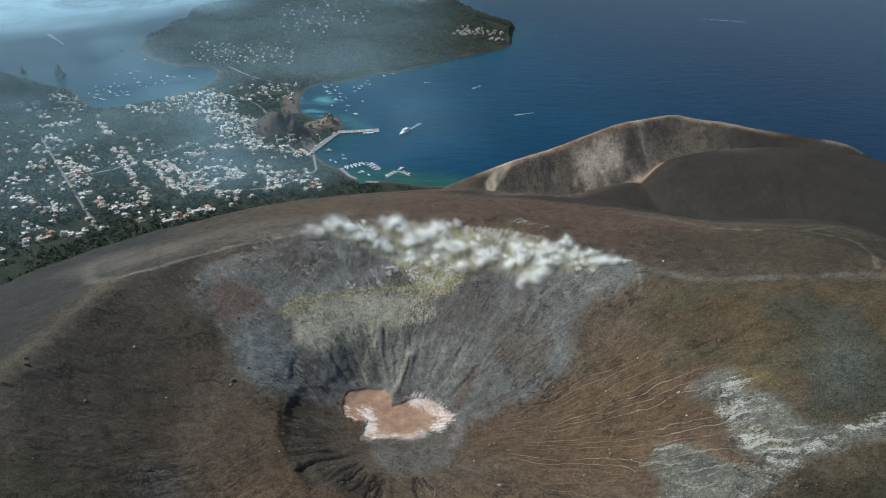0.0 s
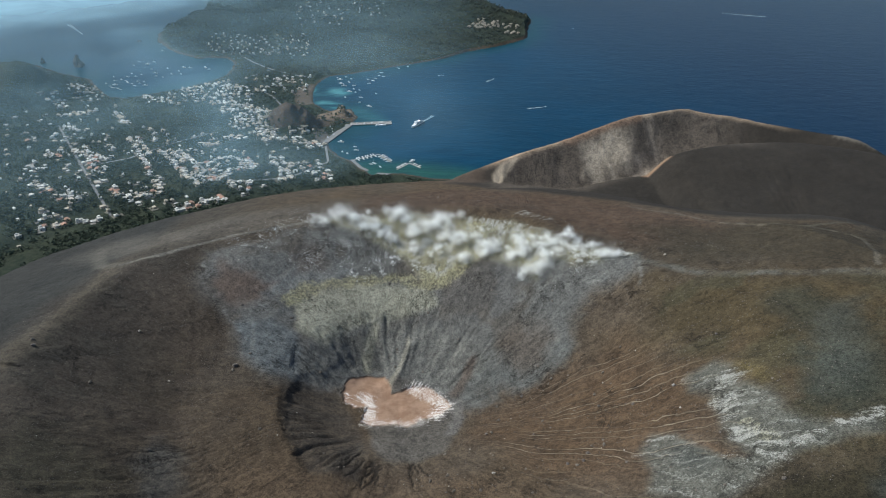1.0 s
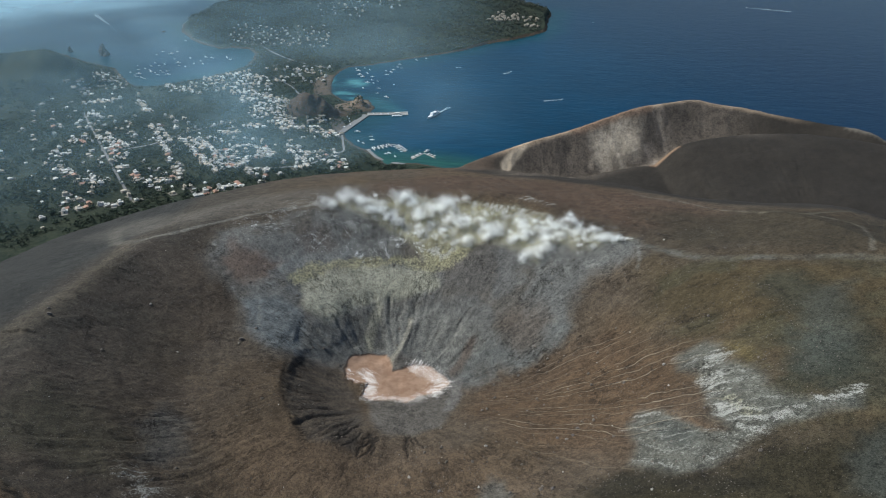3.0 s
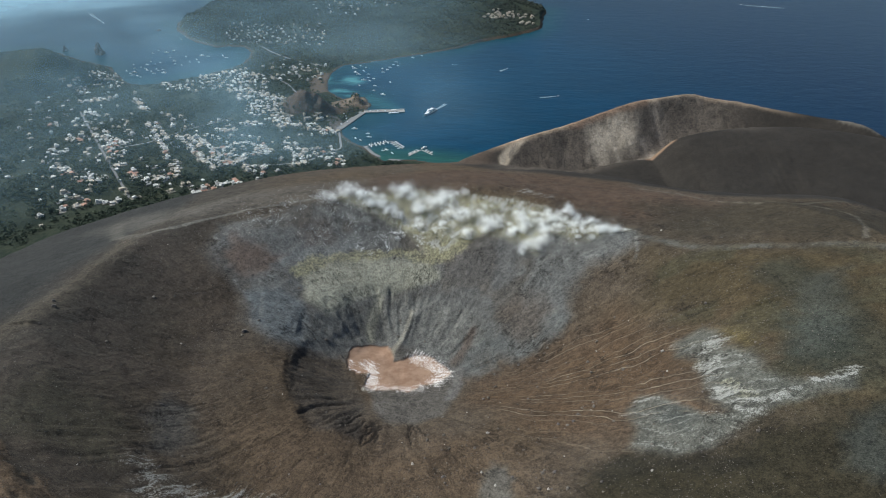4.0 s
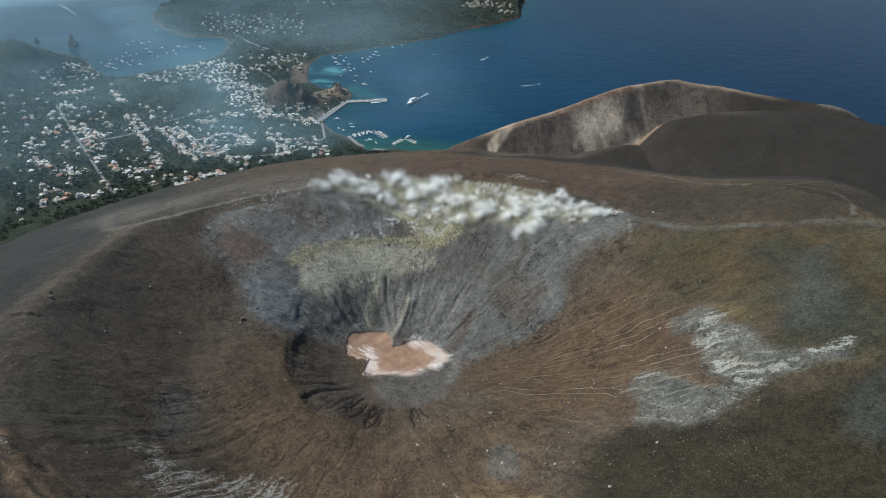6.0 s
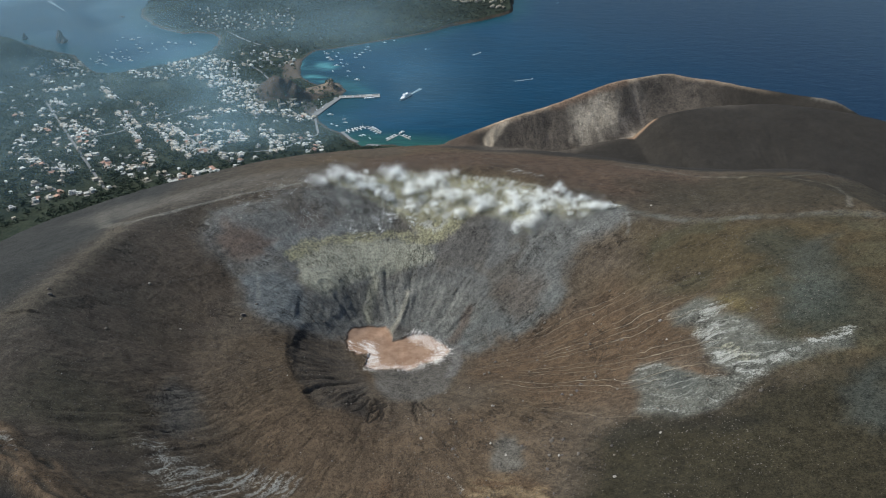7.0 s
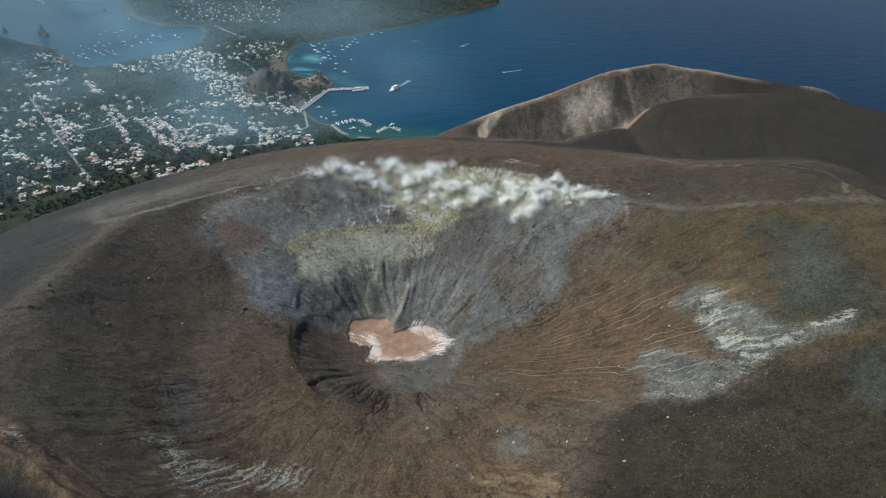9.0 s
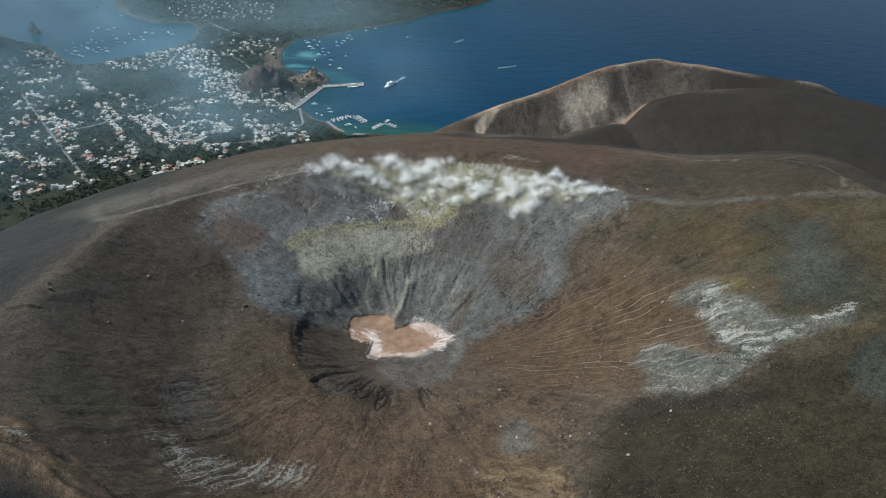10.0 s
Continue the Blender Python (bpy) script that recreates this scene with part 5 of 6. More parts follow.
# ---------------------------------------------------------------- boats
def hull_mesh(long, beam, deep, sheer=0.25):
    """A boat's hull with a pointed bow along +x, its waterline at z = 0."""
    bm = bmesh.new()
    rows = []
    for k in range(9):
        f = k / 8
        w = beam / 2 * (0.82 + 0.18 * math.sin(min(f * 2, 1) * math.pi / 2)) * (1 - max(f - 0.45, 0) ** 2 / 0.3025)
        x, up = -long / 2 + f * long, deep * (0.75 + sheer * f * f)
        w = max(w, 0.02)
        rows.append([bm.verts.new(v) for v in ((x - 0.03 * long * f, 0, -deep * 0.4), (x - 0.02 * long * f, w * 0.75, -deep * 0.1), (x, w, up), (x, w * 0.9, up), (x, 0, up * 0.96),
                                               (x, -w * 0.9, up), (x, -w, up), (x - 0.02 * long * f, -w * 0.75, -deep * 0.1))])
    for a, b in zip(rows[:-1], rows[1:]):
        for i in range(8):
            j = (i + 1) % 8
            bm.faces.new((a[i], b[i], b[j], a[j]))
    bm.faces.new(rows[0][::-1])
    bm.faces.new(rows[-1])
    return bm


def wake_part(boat, long, length, width):
    bm = bmesh.new()
    for side in (-1, 1):
        last = None
        for k in range(13):
            f = k / 12
            x = -long / 2 - f * length
            inner, outer = side * width * 0.25 * f, side * (width * 0.12 + width * f * 0.5)
            row = [bm.verts.new((x, inner, 0.06)), bm.verts.new((x + pick.uniform(-1, 1), outer + side * pick.uniform(0, 0.1) * width, 0.06))]
            if last:
                bm.faces.new((last[0], last[1], row[1], row[0]) if side < 0 else (last[1], last[0], row[0], row[1]))
            last = row
    part("wake", bm, FOAM, boat, "white foam wake on the water")


def foam_material():
    n = Nodes("sea_foam")
    holes = n.span(n.noise(0.35, 5, 0.7), 0.42, 0.62)
    color = n.mix(holes, (0.10, 0.20, 0.24), (0.72, 0.76, 0.76))
    return n.done(color, 0.7)


FOAM = foam_material()


def motor_boat(long):
    boat = new("motor_boat")
    part("hull", hull_mesh(long, long * 0.32, long * 0.14), GELCOAT, boat)
    part("cabin", box(bmesh.new(), long * 0.04, 0, long * 0.09, long * 0.36, long * 0.22, long * 0.11, 0, 0.8), GELCOAT, boat)
    part("windscreen", box(bmesh.new(), long * 0.2, 0, long * 0.12, long * 0.06, long * 0.2, long * 0.07, 0, 0.85), GLASS, boat)
    part("deck", box(bmesh.new(), -long * 0.32, 0, long * 0.1, long * 0.3, long * 0.24, 0.12), DECK, boat)
    part("canopy", box(bmesh.new(), -long * 0.06, 0, long * 0.27, long * 0.3, long * 0.2, 0.12), GELCOAT, boat)
    return boat


def sailing_yacht(long):
    boat = new("sailing_yacht")
    part("hull", hull_mesh(long, long * 0.27, long * 0.12), GELCOAT, boat)
    part("coachroof", box(bmesh.new(), long * 0.06, 0, long * 0.08, long * 0.36, long * 0.16, long * 0.05, 0, 0.85), GELCOAT, boat)
    part("cockpit", box(bmesh.new(), -long * 0.28, 0, long * 0.09, long * 0.25, long * 0.15, 0.08), DECK, boat)
    part("mast", tube(bmesh.new(), long * 0.1, 0, long * 0.1, 0.16, long * 1.2, 6, 0.6), METAL, boat)
    bm = bmesh.new()
    box(bm, -long * 0.12, 0, long * 0.2, long * 0.42, 0.35, 0.35)
    part("boom", bm, WHITE, boat, "boom with a furled white sail")
    return boat


FLEET = [(motor_boat(10), "white motor boat at anchor"), (sailing_yacht(14), "white sailing yacht at anchor with a bare mast"), (motor_boat(18), "large white motor yacht at anchor"), (sailing_yacht(11), "small white sailing yacht at anchor")]
BAY_BOATS = [(-1189, 2640), (-1211, 2469), (-1152, 2471), (-1165, 2440), (-1213, 2424), (-1124, 2375), (-1070, 2391), (-1090, 2326), (-1027, 2321), (-1015, 2407), (-988, 2401), (-1015, 2356), (-994, 2322),
             (-934, 2410), (-914, 2388), (-1173, 2317), (-1143, 2284), (-1169, 2276), (-1219, 2275), (-1131, 2304), (-1072, 2292), (-1043, 2280), (-1194, 2229), (-1177, 2243), (-1155, 2230), (-1141, 2211),
             (-1112, 2225), (-1096, 2206), (-1086, 2219), (-1120, 2199), (-1100, 2175), (-1179, 2166), (-1171, 2180), (-1164, 2150), (-1144, 2143), (-1129, 2131), (-1209, 2196), (-1067, 2182)]
HARBOUR_BOATS = [(-420, 2310), (-407, 2285), (-390, 2318), (-395, 2238), (-381, 2213), (-370, 2258), (-368, 2299), (-347, 2220), (-353, 2151), (-342, 2182), (-331, 2146), (-321, 2170), (-306, 2093), (-303, 2042),
                 (-358, 2092), (-268, 2005), (-260, 2136), (-299, 2247), (-308, 2293), (-282, 2308), (-273, 2343), (-268, 2378), (-288, 2280), (-255, 2330), (-211, 2440), (-177, 2466), (-266, 1670), (-259, 1646),
                 (-295, 1634), (-280, 1622), (-310, 1702), (-208, 1555), (-200, 1561), (-182, 1540), (546, 3133)]
for group, spots in (("boats in the west bay", BAY_BOATS), ("boats in the harbour bay", HARBOUR_BOATS)):
    for x, y in spots:
        if z_at(x, y) > -0.5:
            continue
        kind, words = pick.choices(FLEET, (4, 3, 2, 3))[0]
        tagged(copy_thing(kind, pose(x, y, 0, 0, 0, 160 + pick.uniform(-35, 35))), words, "boat", group)


def pontoon(line, width, label):
    ob = new("pontoon")
    for a, b in zip(line[:-1], line[1:]):
        size, turn = math.hypot(b[0] - a[0], b[1] - a[1]), math.degrees(math.atan2(b[1] - a[1], b[0] - a[0]))
        mx, my = (a[0] + b[0]) / 2, (a[1] + b[1]) / 2
        part("deck", box(bmesh.new(), mx, my, 0.35, size, width, 0.25, turn), CONCRETE, ob)
        for k in range(max(int(size / 10), 2)):
            f = (k + 0.5) / max(int(size / 10), 2)
            part("float", box(bmesh.new(), a[0] + f * (b[0] - a[0]), a[1] + f * (b[1] - a[1]), -0.4, 3, width * 0.8, 0.75, turn), RUBBER, ob)
    return tagged(ob, label, "pontoon")


pontoon([(-258, 1578), (-194, 1621), (-156, 1569)], 3.0, "bent floating pontoon with moored boats")
pontoon([(-137, 1524), (-107, 1566), (-75, 1535)], 3.0, "short floating pontoon with moored yachts")
for a, b, count, side in (((-250, 1582), (-200, 1616), 7, 1), ((-250, 1582), (-200, 1616), 5, -1), ((-190, 1615), (-160, 1574), 6, 1), ((-190, 1615), (-160, 1574), 4, -1), ((-134, 1528), (-110, 1562), 5, 1), ((-103, 1562), (-80, 1540), 3, 1)):
    size = math.hypot(b[0] - a[0], b[1] - a[1])
    nx, ny = -(b[1] - a[1]) / size * side, (b[0] - a[0]) / size * side
    for k in range(count):
        f = (k + pick.uniform(0.3, 0.7)) / count
        kind, words = pick.choices(FLEET, (6, 0.5, 0, 3))[0]
        m = pose(a[0] + f * (b[0] - a[0]) + nx * 6.5, a[1] + f * (b[1] - a[1]) + ny * 6.5, 0, 0, 0, math.degrees(math.atan2(ny, nx)))
        tagged(copy_thing(kind, m), words.replace("at anchor", "moored at a pontoon"), "boat", "boats at the pontoons")
tagged(copy_thing(FLEET[2][0], pose(-100, 1580, 0, 0, 0, 40)), "large white motor yacht moored at a pontoon", "boat", "boats at the pontoons")
for kind, _ in FLEET:
    for o in (*kind.children_recursive, kind):
        bpy.data.objects.remove(o)


def ship(name, long, beam, decks, label, m):
    boat = new(name)
    part("hull", hull_mesh(long, beam, long * 0.075, 0.5), GELCOAT, boat)
    part("boot_stripe", box(bmesh.new(), -long * 0.06, 0, 0.05, long * 0.72, beam * 1.005, 0.7), NAVY, boat, "navy blue stripe at the waterline")
    z = long * 0.056
    for k in range(decks):
        w = beam * (0.86 - 0.1 * k)
        house_part = part("deck_house", box(bmesh.new(), -long * (0.08 + 0.02 * k), 0, z, long * (0.66 - 0.14 * k), w, long * 0.036, 0, 0.97), GELCOAT, boat)
        part("window_band", box(bmesh.new(), -long * (0.08 + 0.02 * k), 0, z + long * 0.014, long * (0.62 - 0.14 * k), w * 1.005, long * 0.012), GLASS, house_part)
        z += long * 0.036
    part("bridge", box(bmesh.new(), long * 0.1, 0, z, long * 0.1, beam * 0.7, long * 0.035, 0, 0.85), GELCOAT, boat)
    part("funnel", box(bmesh.new(), -long * 0.26, 0, z, long * 0.07, beam * 0.3, long * 0.06, 0, 0.75), NAVY, boat)
    part("mast", tube(bmesh.new(), long * 0.06, 0, z, 0.3, long * 0.11, 6, 0.4), METAL, boat)
    part("foredeck", box(bmesh.new(), long * 0.28, 0, long * 0.056, long * 0.2, beam * 0.5, 0.3), SLAB, boat)
    boat.matrix_world = m
    return tagged(boat, label, name.replace("_", " "))


ferry = ship("ferry", 66, 13, 3, "white passenger ferry with several decks under way", pose(-104, 1848, 0, 0, 0, 242))
wake_part(ferry, 66, 60, 9)
ship("hydrofoil", 32, 7.5, 1, "white and blue hydrofoil moored beside the pier", pose(-212, 1837, 0, 0, 0, 9))
for x, y, turn, long, length, width in ((-1641, 2889, -49, 12, 230, 12), (-1582, 3508, 60, 9, 70, 9), (144, 2323, 50, 8, 38, 7), (1377, 3537, 160, 10, 200, 10), (-55, 2356, 200, 7, 16, 5), (300, 2033, 20, 7, 60, 5)):
    runner = motor_boat(long)
    wake_part(runner, long, length, width)
    runner.matrix_world = pose(x, y, 0, 0, 0, turn)
    tagged(runner, "white speedboat under way with a foam wake", "boat", "speedboats on the open sea")


# ---------------------------------------------------------------- rocks
def rock_mesh(name, seed, rough_size=0.5, squash=0.7, cuts=2):
    bm = bmesh.new()
    bmesh.ops.create_icosphere(bm, subdivisions=cuts, radius=1)
    for v in bm.verts:
        k = 1 + rough_size * (noise.fractal(v.co * 1.3 + Vector((seed * 7.1, seed, 0)), 0.8, 2.1, 3))
        v.co = Vector((v.co.x * k, v.co.y * k * 0.85, v.co.z * k * squash))
    mesh = bpy.data.meshes.new(name)
    bm.to_mesh(mesh)
    bm.free()
    return mesh


def sea_stack(x, y, r, h, seed):
    bm = bmesh.new()
    rows = []
    for k in range(12):
        f = k / 11
        row = []
        for i in range(18):
            a = 2 * math.pi * i / 18
            w = r * (1 - f ** 1.3 * 0.85) * (1 + 0.55 * (noise.noise(Vector((math.cos(a) * 1.4 + seed, math.sin(a) * 1.4, f * 2.5)))))
            row.append(bm.verts.new((w * math.cos(a) + f * r * 0.25, w * math.sin(a) * 0.8, -4 + f * (h + 4) * (1 + 0.12 * noise.noise(Vector((a, f * 3, seed)))))))
        rows.append(row)
    for a, b in zip(rows[:-1], rows[1:]):
        for i in range(18):
            bm.faces.new((a[i], a[(i + 1) % 18], b[(i + 1) % 18], b[i]))
    bm.faces.new(rows[-1])
    ob = part("sea_rock", bm, LAVA)
    ob.location = (x, y, 0)
    tagged(ob, "dark pointed lava rock rising from the sea", "rock", "rocks in the sea")


sea_stack(-1415, 2405, 20, 42, 1.0)
sea_stack(-1565, 2435, 11, 22, 5.0)
sea_stack(-1400, 2392, 14, 14, 9.0)
sea_stack(-1345, 2780, 16, 5, 12.0)

ROCKS = [rock_mesh("boulder", s, 0.55, 0.75) for s in range(6)]
for mesh, mat in zip(ROCKS, (LAVA, STONE, STONE, PALE_ROCK, LAVA, STONE)):
    mesh.materials.append(mat)
count = 0
while count < 280:
    a, r = (pick.uniform(1.3, 2.9), pick.uniform(95, 290)) if count % 2 else (pick.uniform(0, 2 * math.pi), pick.uniform(60, 330))
    x, y = CX + r * math.sin(a), CY + r * math.cos(a)
    if y < 190 or (y > 560 and abs(x) < 200 and pick.random() < 0.8) or -96 < x < 14 and 430 < y < 507:
        continue
    k = pick.choice((0, 0, 1, 1, 2, 2, 3, 4, 5, 5))
    size = pick.choice((0.5, 0.6, 0.7, 0.9, 1.1, 1.5))
    ob = new("boulder", ROCKS[k])
    ob.matrix_world = pose(x, y, z_at(x, y) + 0.15 * size, 0, 0, pick.uniform(0, 360)) @ Matrix.Scale(size, 4)
    tagged(ob, "pale weathered boulder on the crater slope" if k == 3 else "dark lava boulder on the crater slope", "boulder", "boulders on the crater slopes")
    count += 1
for x, y, size, words in ((-347, 420, 2.0, "large dark boulder beside the rim path"), (-352, 428, 1.5, "dark boulder beside the rim path"), (-196, 470, 2.6, "dark lava boulder on the crater slope")):
    ob = new("boulder", ROCKS[2])
    ob.matrix_world = pose(x, y, z_at(x, y) + 0.3 * size, 0, 0, 40) @ Matrix.Scale(size, 4)
    tagged(ob, words, "boulder", "boulders on the crater slopes")


# ---------------------------------------------------------------- stones, woods
def flecks(name, centre, size, material, squash=0.8, jitter=0.45, label="", category=""):
    """Many small six-sided clumps in one mesh."""
    n = len(centre)
    base = np.array([(1, 0, 0), (-0.5, 0.87, 0), (-0.5, -0.87, 0), (0, 0, 1), (0, 0, -1)], float)
    tri = np.array([(0, 1, 3), (1, 2, 3), (2, 0, 3), (1, 0, 4), (2, 1, 4), (0, 2, 4)])
    turn = rng.uniform(0, 2 * np.pi, n)
    v = base[None] * (1 + rng.uniform(-jitter, jitter, (n, 5, 1))) + rng.uniform(-jitter, jitter, (n, 5, 3)) * 0.6
    c, s = np.cos(turn)[:, None], np.sin(turn)[:, None]
    v = np.stack([v[..., 0] * c - v[..., 1] * s, v[..., 0] * s + v[..., 1] * c, v[..., 2] * squash], -1)
    v = v * np.asarray(size)[:, None, None] + np.asarray(centre)[:, None]
    faces = (tri[None] + 5 * np.arange(n)[:, None, None]).reshape(-1, 3)
    return tagged(from_arrays(name, v.reshape(-1, 3), faces, material), label, category, kind="stuff")


n = 34000
a, r = rng.uniform(0, 2 * np.pi, n), 60 + 290 * np.sqrt(rng.uniform(0, 1, n))
sx, sy = CX + r * np.sin(a), CY + r * np.cos(a)
keep = (sy > 170) & (fbm(sx / 30, sy / 30, 3, 91) > 0.45 + 0.12 * rng.uniform(-1, 1, n))
sx, sy = sx[keep], sy[keep]
sz = ground_z(sx, sy)
half = len(sx) // 2
for name, part_of, mat, words in (("pale_stones", slice(0, half), STONE, "scattered pale stones on the crater slopes"), ("dark_stones", slice(half, None), LAVA, "scattered dark lava stones on the crater slopes")):
    pts = np.stack([sx, sy, sz + 0.1], 1)[part_of]
    flecks(name, pts, rng.uniform(0.25, 0.85, len(pts)) ** 1.8, mat, 0.7, 0.35, words, "stones")


def wooded(x, y):
    """How far a place is overgrown, 0 to 1."""
    d, z, r = shore(x, y), ground_z(x, y), polar(x, y)[0]
    low = np.maximum(1 - step(20, 60, z - 0.022 * np.clip(d, 0, 1500)), step(1130, 1200, -x))
    g = step(10, 30, d) * np.maximum(low, (y > 2330)) * step(560, 640, r) * (1 - step(-20, 40, x) * (y < 1700))
    g = g * (1 - near(x, y, [(-470, 1835), (-470, 1836)], 45, 75)) * (1 - near(x, y, HARBOUR[3:9], 15, 40))
    return g * (1 - 0.8 * near(x, y, [(-480, 2030), (-500, 2200)], 20, 60))


def wood(name, count, x0, x1, y0, y1, open_share, small, large, label, material):
    x, y = rng.uniform(x0, x1, count), rng.uniform(y0, y1, count)
    g = wooded(x, y) * (fbm(x / 55, y / 55, 4, 93) > open_share + 0.10 * rng.uniform(-1, 1, count))
    keep = (g > rng.uniform(0, 1, count)) & ~((x < -1320) & (ground_z(x, y) > 45) & (y < 2200))
    x, y = x[keep], y[keep]
    cells = {(int(a // 8), int(b // 8)) for a, b in placed}
    clear = np.array([(int(a // 8), int(b // 8)) not in cells for a, b in zip(x, y)], bool)
    x, y = x[clear], y[clear]
    z = ground_z(x, y)
    size = rng.uniform(small, large, len(x))
    tufts = 4
    off = rng.normal(0, 0.55, (len(x), tufts, 3)) * [1, 1, 0.45]
    centre = np.stack([x, y, z + size * 0.9], 1)[:, None] + off * size[:, None, None]
    flecks(name, centre.reshape(-1, 3), np.repeat(size, tufts) * rng.uniform(0.35, 0.75, len(x) * tufts), material, 0.7, 0.45, label, "trees")


wood("gardens_and_scrub", 33000, -1700, -150, 1000, 2350, 0.36, 2.0, 5.2, "dark green trees and scrub between the houses", LEAVES)
wood("far_woods", 18000, -1350, 380, 2300, 3900, 0.34, 3.0, 6.5, "grey-green maquis woods on the far peninsula", MAQUIS)


def tree_kind(tall, spread, seed):
    own = np.random.default_rng(seed)
    tree = new("tree")
    bm = tube(bmesh.new(), 0, 0, -1.0, 0.30, tall * 0.6 + 1, 7, 0.55)
    for k in range(4):
        a = own.uniform(0, 6.28)
        box(bm, math.cos(a) * spread * 0.25, math.sin(a) * spread * 0.25, tall * (0.42 + 0.05 * k), spread * 0.5, 0.16, 0.18, math.degrees(a))
    part("trunk", bm, TIMBER, tree)
    bm = bmesh.new()
    for _ in range(32):
        a, r = own.uniform(0, 6.28), spread * math.sqrt(own.uniform(0, 1)) * 0.8
        c = Vector((r * math.cos(a), r * math.sin(a), tall * own.uniform(0.5, 1.0) - r * 0.15))
        s = own.uniform(0.35, 0.8) * spread * 0.36
        m = Matrix.Translation(c) @ Euler(own.uniform(0, 6.28, 3)).to_matrix().to_4x4() @ Matrix.Diagonal((s, s * own.uniform(0.5, 1), s * own.uniform(0.3, 0.7), 1))
        bmesh.ops.create_icosphere(bm, subdivisions=1, radius=1, matrix=m)
    for v in bm.verts:
        v.co += Vector(own.uniform(-0.16, 0.16, 3)) * spread * 0.3
    part("crown", bm, LEAVES, tree)
    return tree


TREES = [tree_kind(6, 3.2, 1), tree_kind(8, 4.5, 2), tree_kind(4.5, 3.5, 3)]
made = 0
while made < 150:
    x, y = pick.uniform(-420, -70), pick.uniform(1270, 1500)
    zz = z_at(x, y)
    if zz < 2 or zz > 75 or not free_spot(x, y, 8) or (x < -250 and pick.random() < 0.5) or shore(x, y) < 14:
        continue
    tagged(copy_thing(pick.choice(TREES), pose(x, y, zz, 0, 0, pick.uniform(0, 360))), "dense dark green tree at the foot of the cone", "tree", "trees at the foot of the cone")
    made += 1
for kind in TREES:
    for o in (*kind.children_recursive, kind):
        bpy.data.objects.remove(o)


# ---------------------------------------------------------------- steam of the vents
def steam_material():
    n = Nodes("steam")
    out = n.tree.nodes["Material Output"]
    diffuse = n.node("ShaderNodeBsdfDiffuse", Color=(0.97, 0.97, 0.95))
    through_it = n.node("ShaderNodeBsdfTranslucent", Color=(0.97, 0.97, 0.95))
    both = n.tree.nodes.new("ShaderNodeMixShader")
    both.inputs[0].default_value = 0.5
    n.tree.links.new(diffuse, both.inputs[1])
    n.tree.links.new(through_it, both.inputs[2])
    n.tree.links.new(both.outputs[0], out.inputs["Surface"])
    return n.mat


STEAM = steam_material()


def steam_plume(x, y, wide, high, dense, thin=False):
    """A billowing cloud of fine droplets over a vent: rounded puffs that lean with the wind, and stray wisps about them."""
    puffs = 11
    f = np.sort(rng.uniform(0, 1, puffs))
    cx = x + rng.normal(0, wide * 0.27, puffs) - 0.35 * f * high
    cy = y + rng.normal(0, wide * 0.14, puffs) + 0.15 * f * high
    cz = ground_z(cx, cy) + 0.5 + f * high * 0.85
    size = wide * rng.uniform(0.12, 0.25, puffs)
    droplets = int(dense * 52 * (size ** 2).sum())
    which = rng.choice(puffs, droplets, p=size ** 2 / (size ** 2).sum())
    way = rng.normal(0, 1, (droplets, 3))
    way /= np.linalg.norm(way, axis=1)[:, None]
    # lumpy puffs, with a fifth of the droplets blown out into wisps
    lobes = 1 + 0.35 * np.sin(3.1 * way[:, 0] + 5 * which) * np.sin(2.7 * way[:, 2] + 3 * which)
    far = np.where(rng.uniform(0, 1, droplets) < 0.22, rng.uniform(0.9, 2.3, droplets), rng.uniform(0, 1, droplets) ** 0.45)
    far = np.abs(rng.normal(0, 0.9, droplets)) if thin else far
    c = np.stack([cx, cy, cz], 1)[which] + way * (far * lobes * size[which])[:, None] * [1.15, 1, 0.85]
    drop = rng.uniform(0.12, 0.26, droplets) * (0.55 if thin else 1)
    tri = rng.normal(0, 1, (droplets, 3, 3)) * drop[:, None, None]
    tri[..., 2] = 0.35 * tri[..., 2] - 0.45 * tri[..., 0] * rng.uniform(0, 1, (droplets, 1))
    ob = from_arrays("steam_plume", (tri + c[:, None]).reshape(-1, 3), np.arange(droplets * 3).reshape(-1, 3), STEAM)
    tagged(ob, "white steam drifting up from a sulphur vent", "steam", "steam plumes on the crater rim", "stuff")


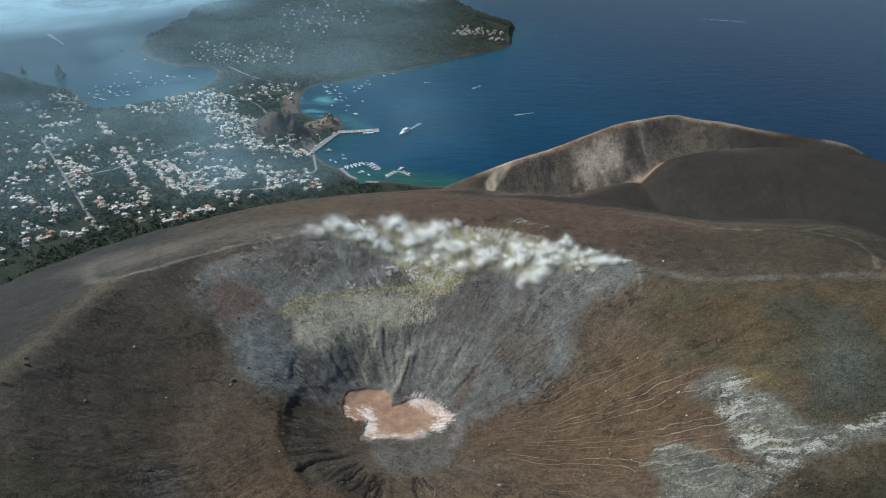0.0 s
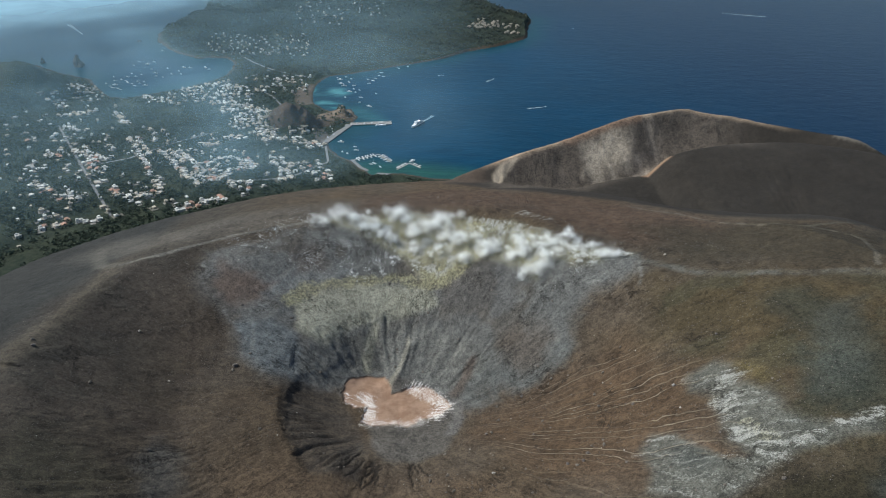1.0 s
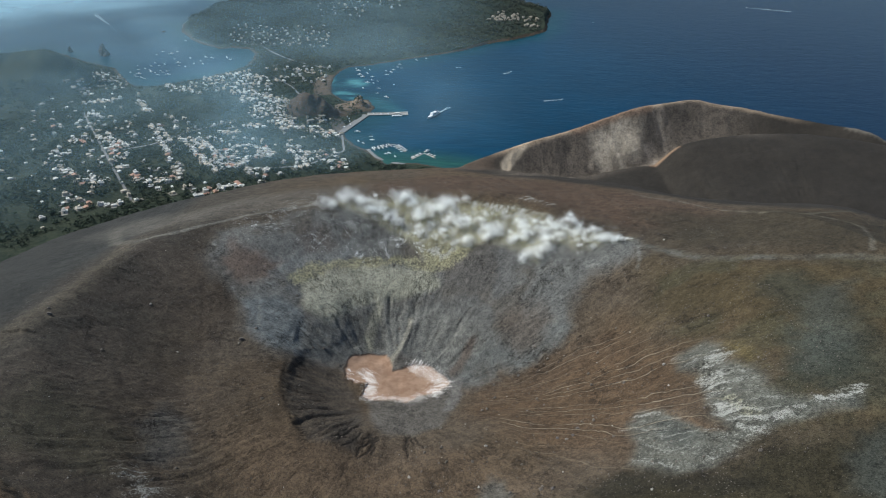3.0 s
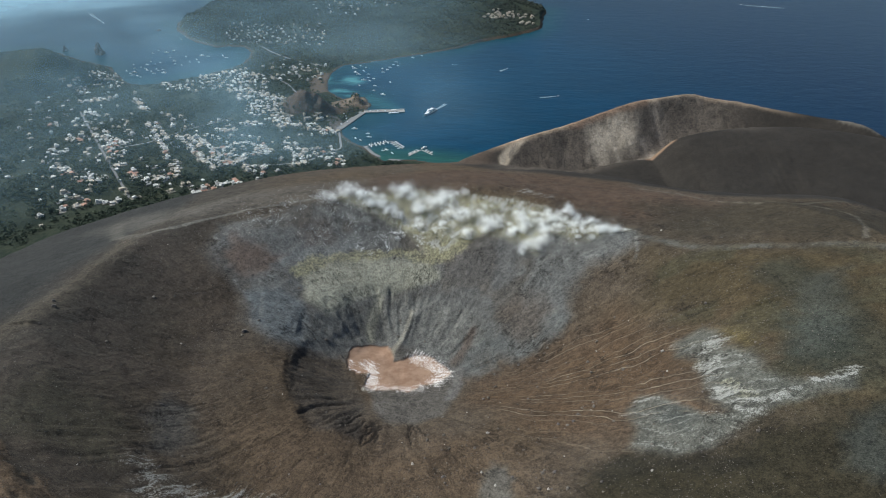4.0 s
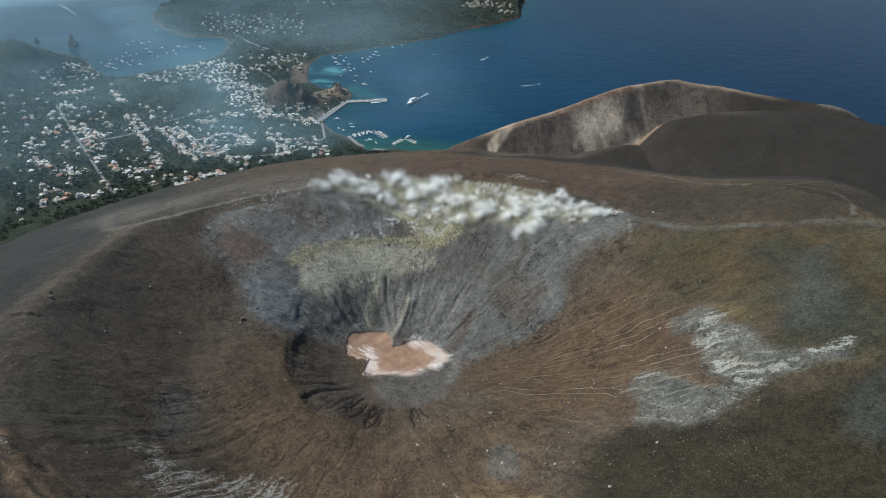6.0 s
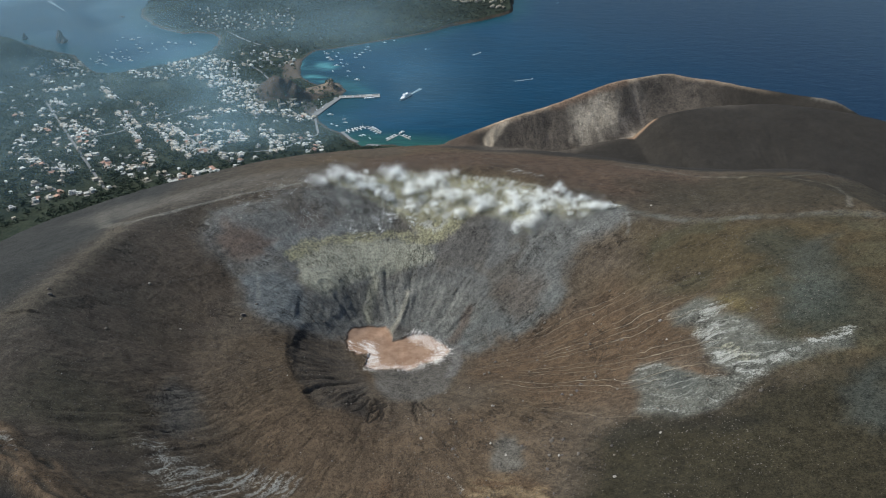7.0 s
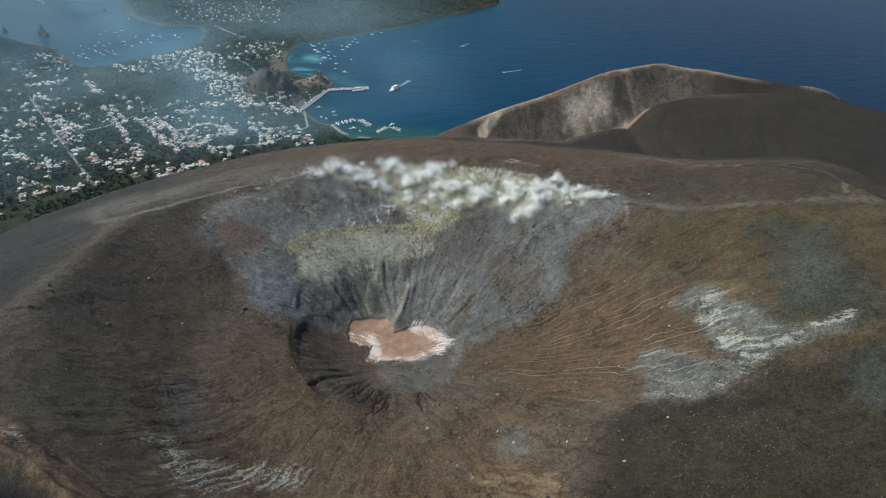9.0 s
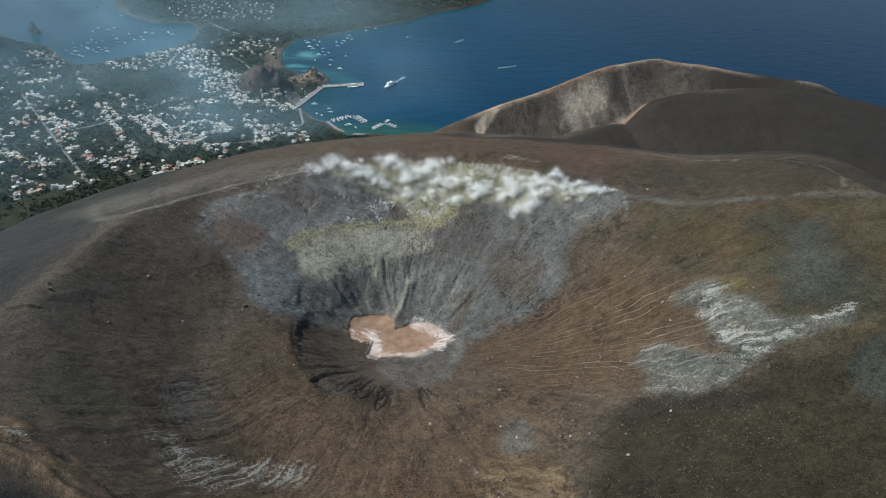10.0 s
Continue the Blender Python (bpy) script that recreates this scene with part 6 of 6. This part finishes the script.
PLUMES = [(-150, 688, 25, 6.6, 0.3), (-129, 690, 26, 13, 0.8), (-97, 685, 25, 17, 1), (-66, 668, 18, 13, 0.8), (-81, 683, 22, 12, 0.8), (-50, 698, 26, 10, 0.9), (-27, 669, 27, 25, 1), (-33, 651, 17, 16, 0.5), (-10, 681, 24, 11, 0.8), (7, 684, 24, 11, 1),
          (25, 648, 21, 19, 0.9), (11, 657, 17, 14, 0.7), (24, 623, 16, 11, 0.8), (49, 628, 20, 12, 0.9), (65, 626, 17, 12, 0.8), (81, 613, 17, 11, 0.9), (91, 626, 17, 16, 1)]
PLUMES += [(103, 617, 21, 14, 1), (107, 588, 24, 12, 0.7), (96, 585, 15, 8, 0.6), (117, 596, 17, 14, 0.9), (122, 616, 17, 9, 0.9), (134, 605, 17, 13, 0.8), (144, 612, 14, 18, 1), (152, 597, 17, 9, 0.8), (155, 581, 15, 13, 0.6), (171, 581, 19, 7, 0.9),
           (188, 576, 14, 5, 0.7), (-55, 638, 10, 10, 0.5), (-29, 628, 8, 11, 0.5), (-98, 615, 7, 10, 0.35), (-67, 623, 7, 10, 0.3), (42, 653, 16, 7, 0.6), (167, 599, 13, 5, 0.5), (-1, 642, 14, 12, 0.6)]
for x, y, wide_m, high_m, dense in PLUMES:
    steam_plume(x, y, wide_m * 1.28, high_m, dense * 1.25)
# thin steam that hangs over the slope between the vents
for x, y in ((-140, 680), (-100, 675), (-60, 680), (-20, 685), (-30, 655), (10, 665), (0, 640), (40, 650), (60, 635), (85, 625), (110, 605), (140, 600), (165, 585), (-80, 640), (-120, 650), (-90, 620), (-190, 658), (-160, 625), (-225, 640)):
    steam_plume(x, y, 52, 10, 0.11, True)


# ---------------------------------------------------------------- vapour drifting from the vents over the village, with distance haze painted in
def vapour_haze_material():
    n = Nodes("vapour_and_haze")
    out = n.tree.nodes["Material Output"]
    thick, _, _, _ = n.mask("thickness")
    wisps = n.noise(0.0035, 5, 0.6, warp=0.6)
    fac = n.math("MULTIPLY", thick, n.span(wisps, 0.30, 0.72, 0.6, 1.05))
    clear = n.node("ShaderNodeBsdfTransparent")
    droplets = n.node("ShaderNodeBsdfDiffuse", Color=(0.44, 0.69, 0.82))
    blend = n.tree.nodes.new("ShaderNodeMixShader")
    n.put(blend.inputs[0], fac)
    n.tree.links.new(clear, blend.inputs[1])
    n.tree.links.new(droplets, blend.inputs[2])
    n.tree.links.new(blend.outputs[0], out.inputs["Surface"])
    return n.mat


VX, VY = spaced([(-4200, 3400, 70)]), spaced([(560, 5200, 60)])
PX, PY = np.meshgrid(VX, VY)
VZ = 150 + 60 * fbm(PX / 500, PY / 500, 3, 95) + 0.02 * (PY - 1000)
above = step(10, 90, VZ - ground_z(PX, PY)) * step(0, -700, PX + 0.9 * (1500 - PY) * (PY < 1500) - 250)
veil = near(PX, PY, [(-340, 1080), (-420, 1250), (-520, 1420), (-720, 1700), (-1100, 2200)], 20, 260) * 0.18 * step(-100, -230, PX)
# distance haze put into the sheet, thickest towards the far left
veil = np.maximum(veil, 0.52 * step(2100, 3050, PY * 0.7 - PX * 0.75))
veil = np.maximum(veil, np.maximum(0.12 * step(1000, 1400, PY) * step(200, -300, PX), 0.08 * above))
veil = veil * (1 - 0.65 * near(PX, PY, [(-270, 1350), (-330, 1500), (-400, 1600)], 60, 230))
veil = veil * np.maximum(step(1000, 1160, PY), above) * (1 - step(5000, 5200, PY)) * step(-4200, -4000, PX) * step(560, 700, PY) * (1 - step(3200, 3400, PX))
vapour = sheet("vapour", VX, VY, VZ, vapour_haze_material(), (("thickness", (veil, 0 * veil, 0 * veil, 0 * veil)),))
tagged(vapour, "thin bluish sheet of drifting vent vapour and painted distance haze over the village", "vapour", kind="stuff")
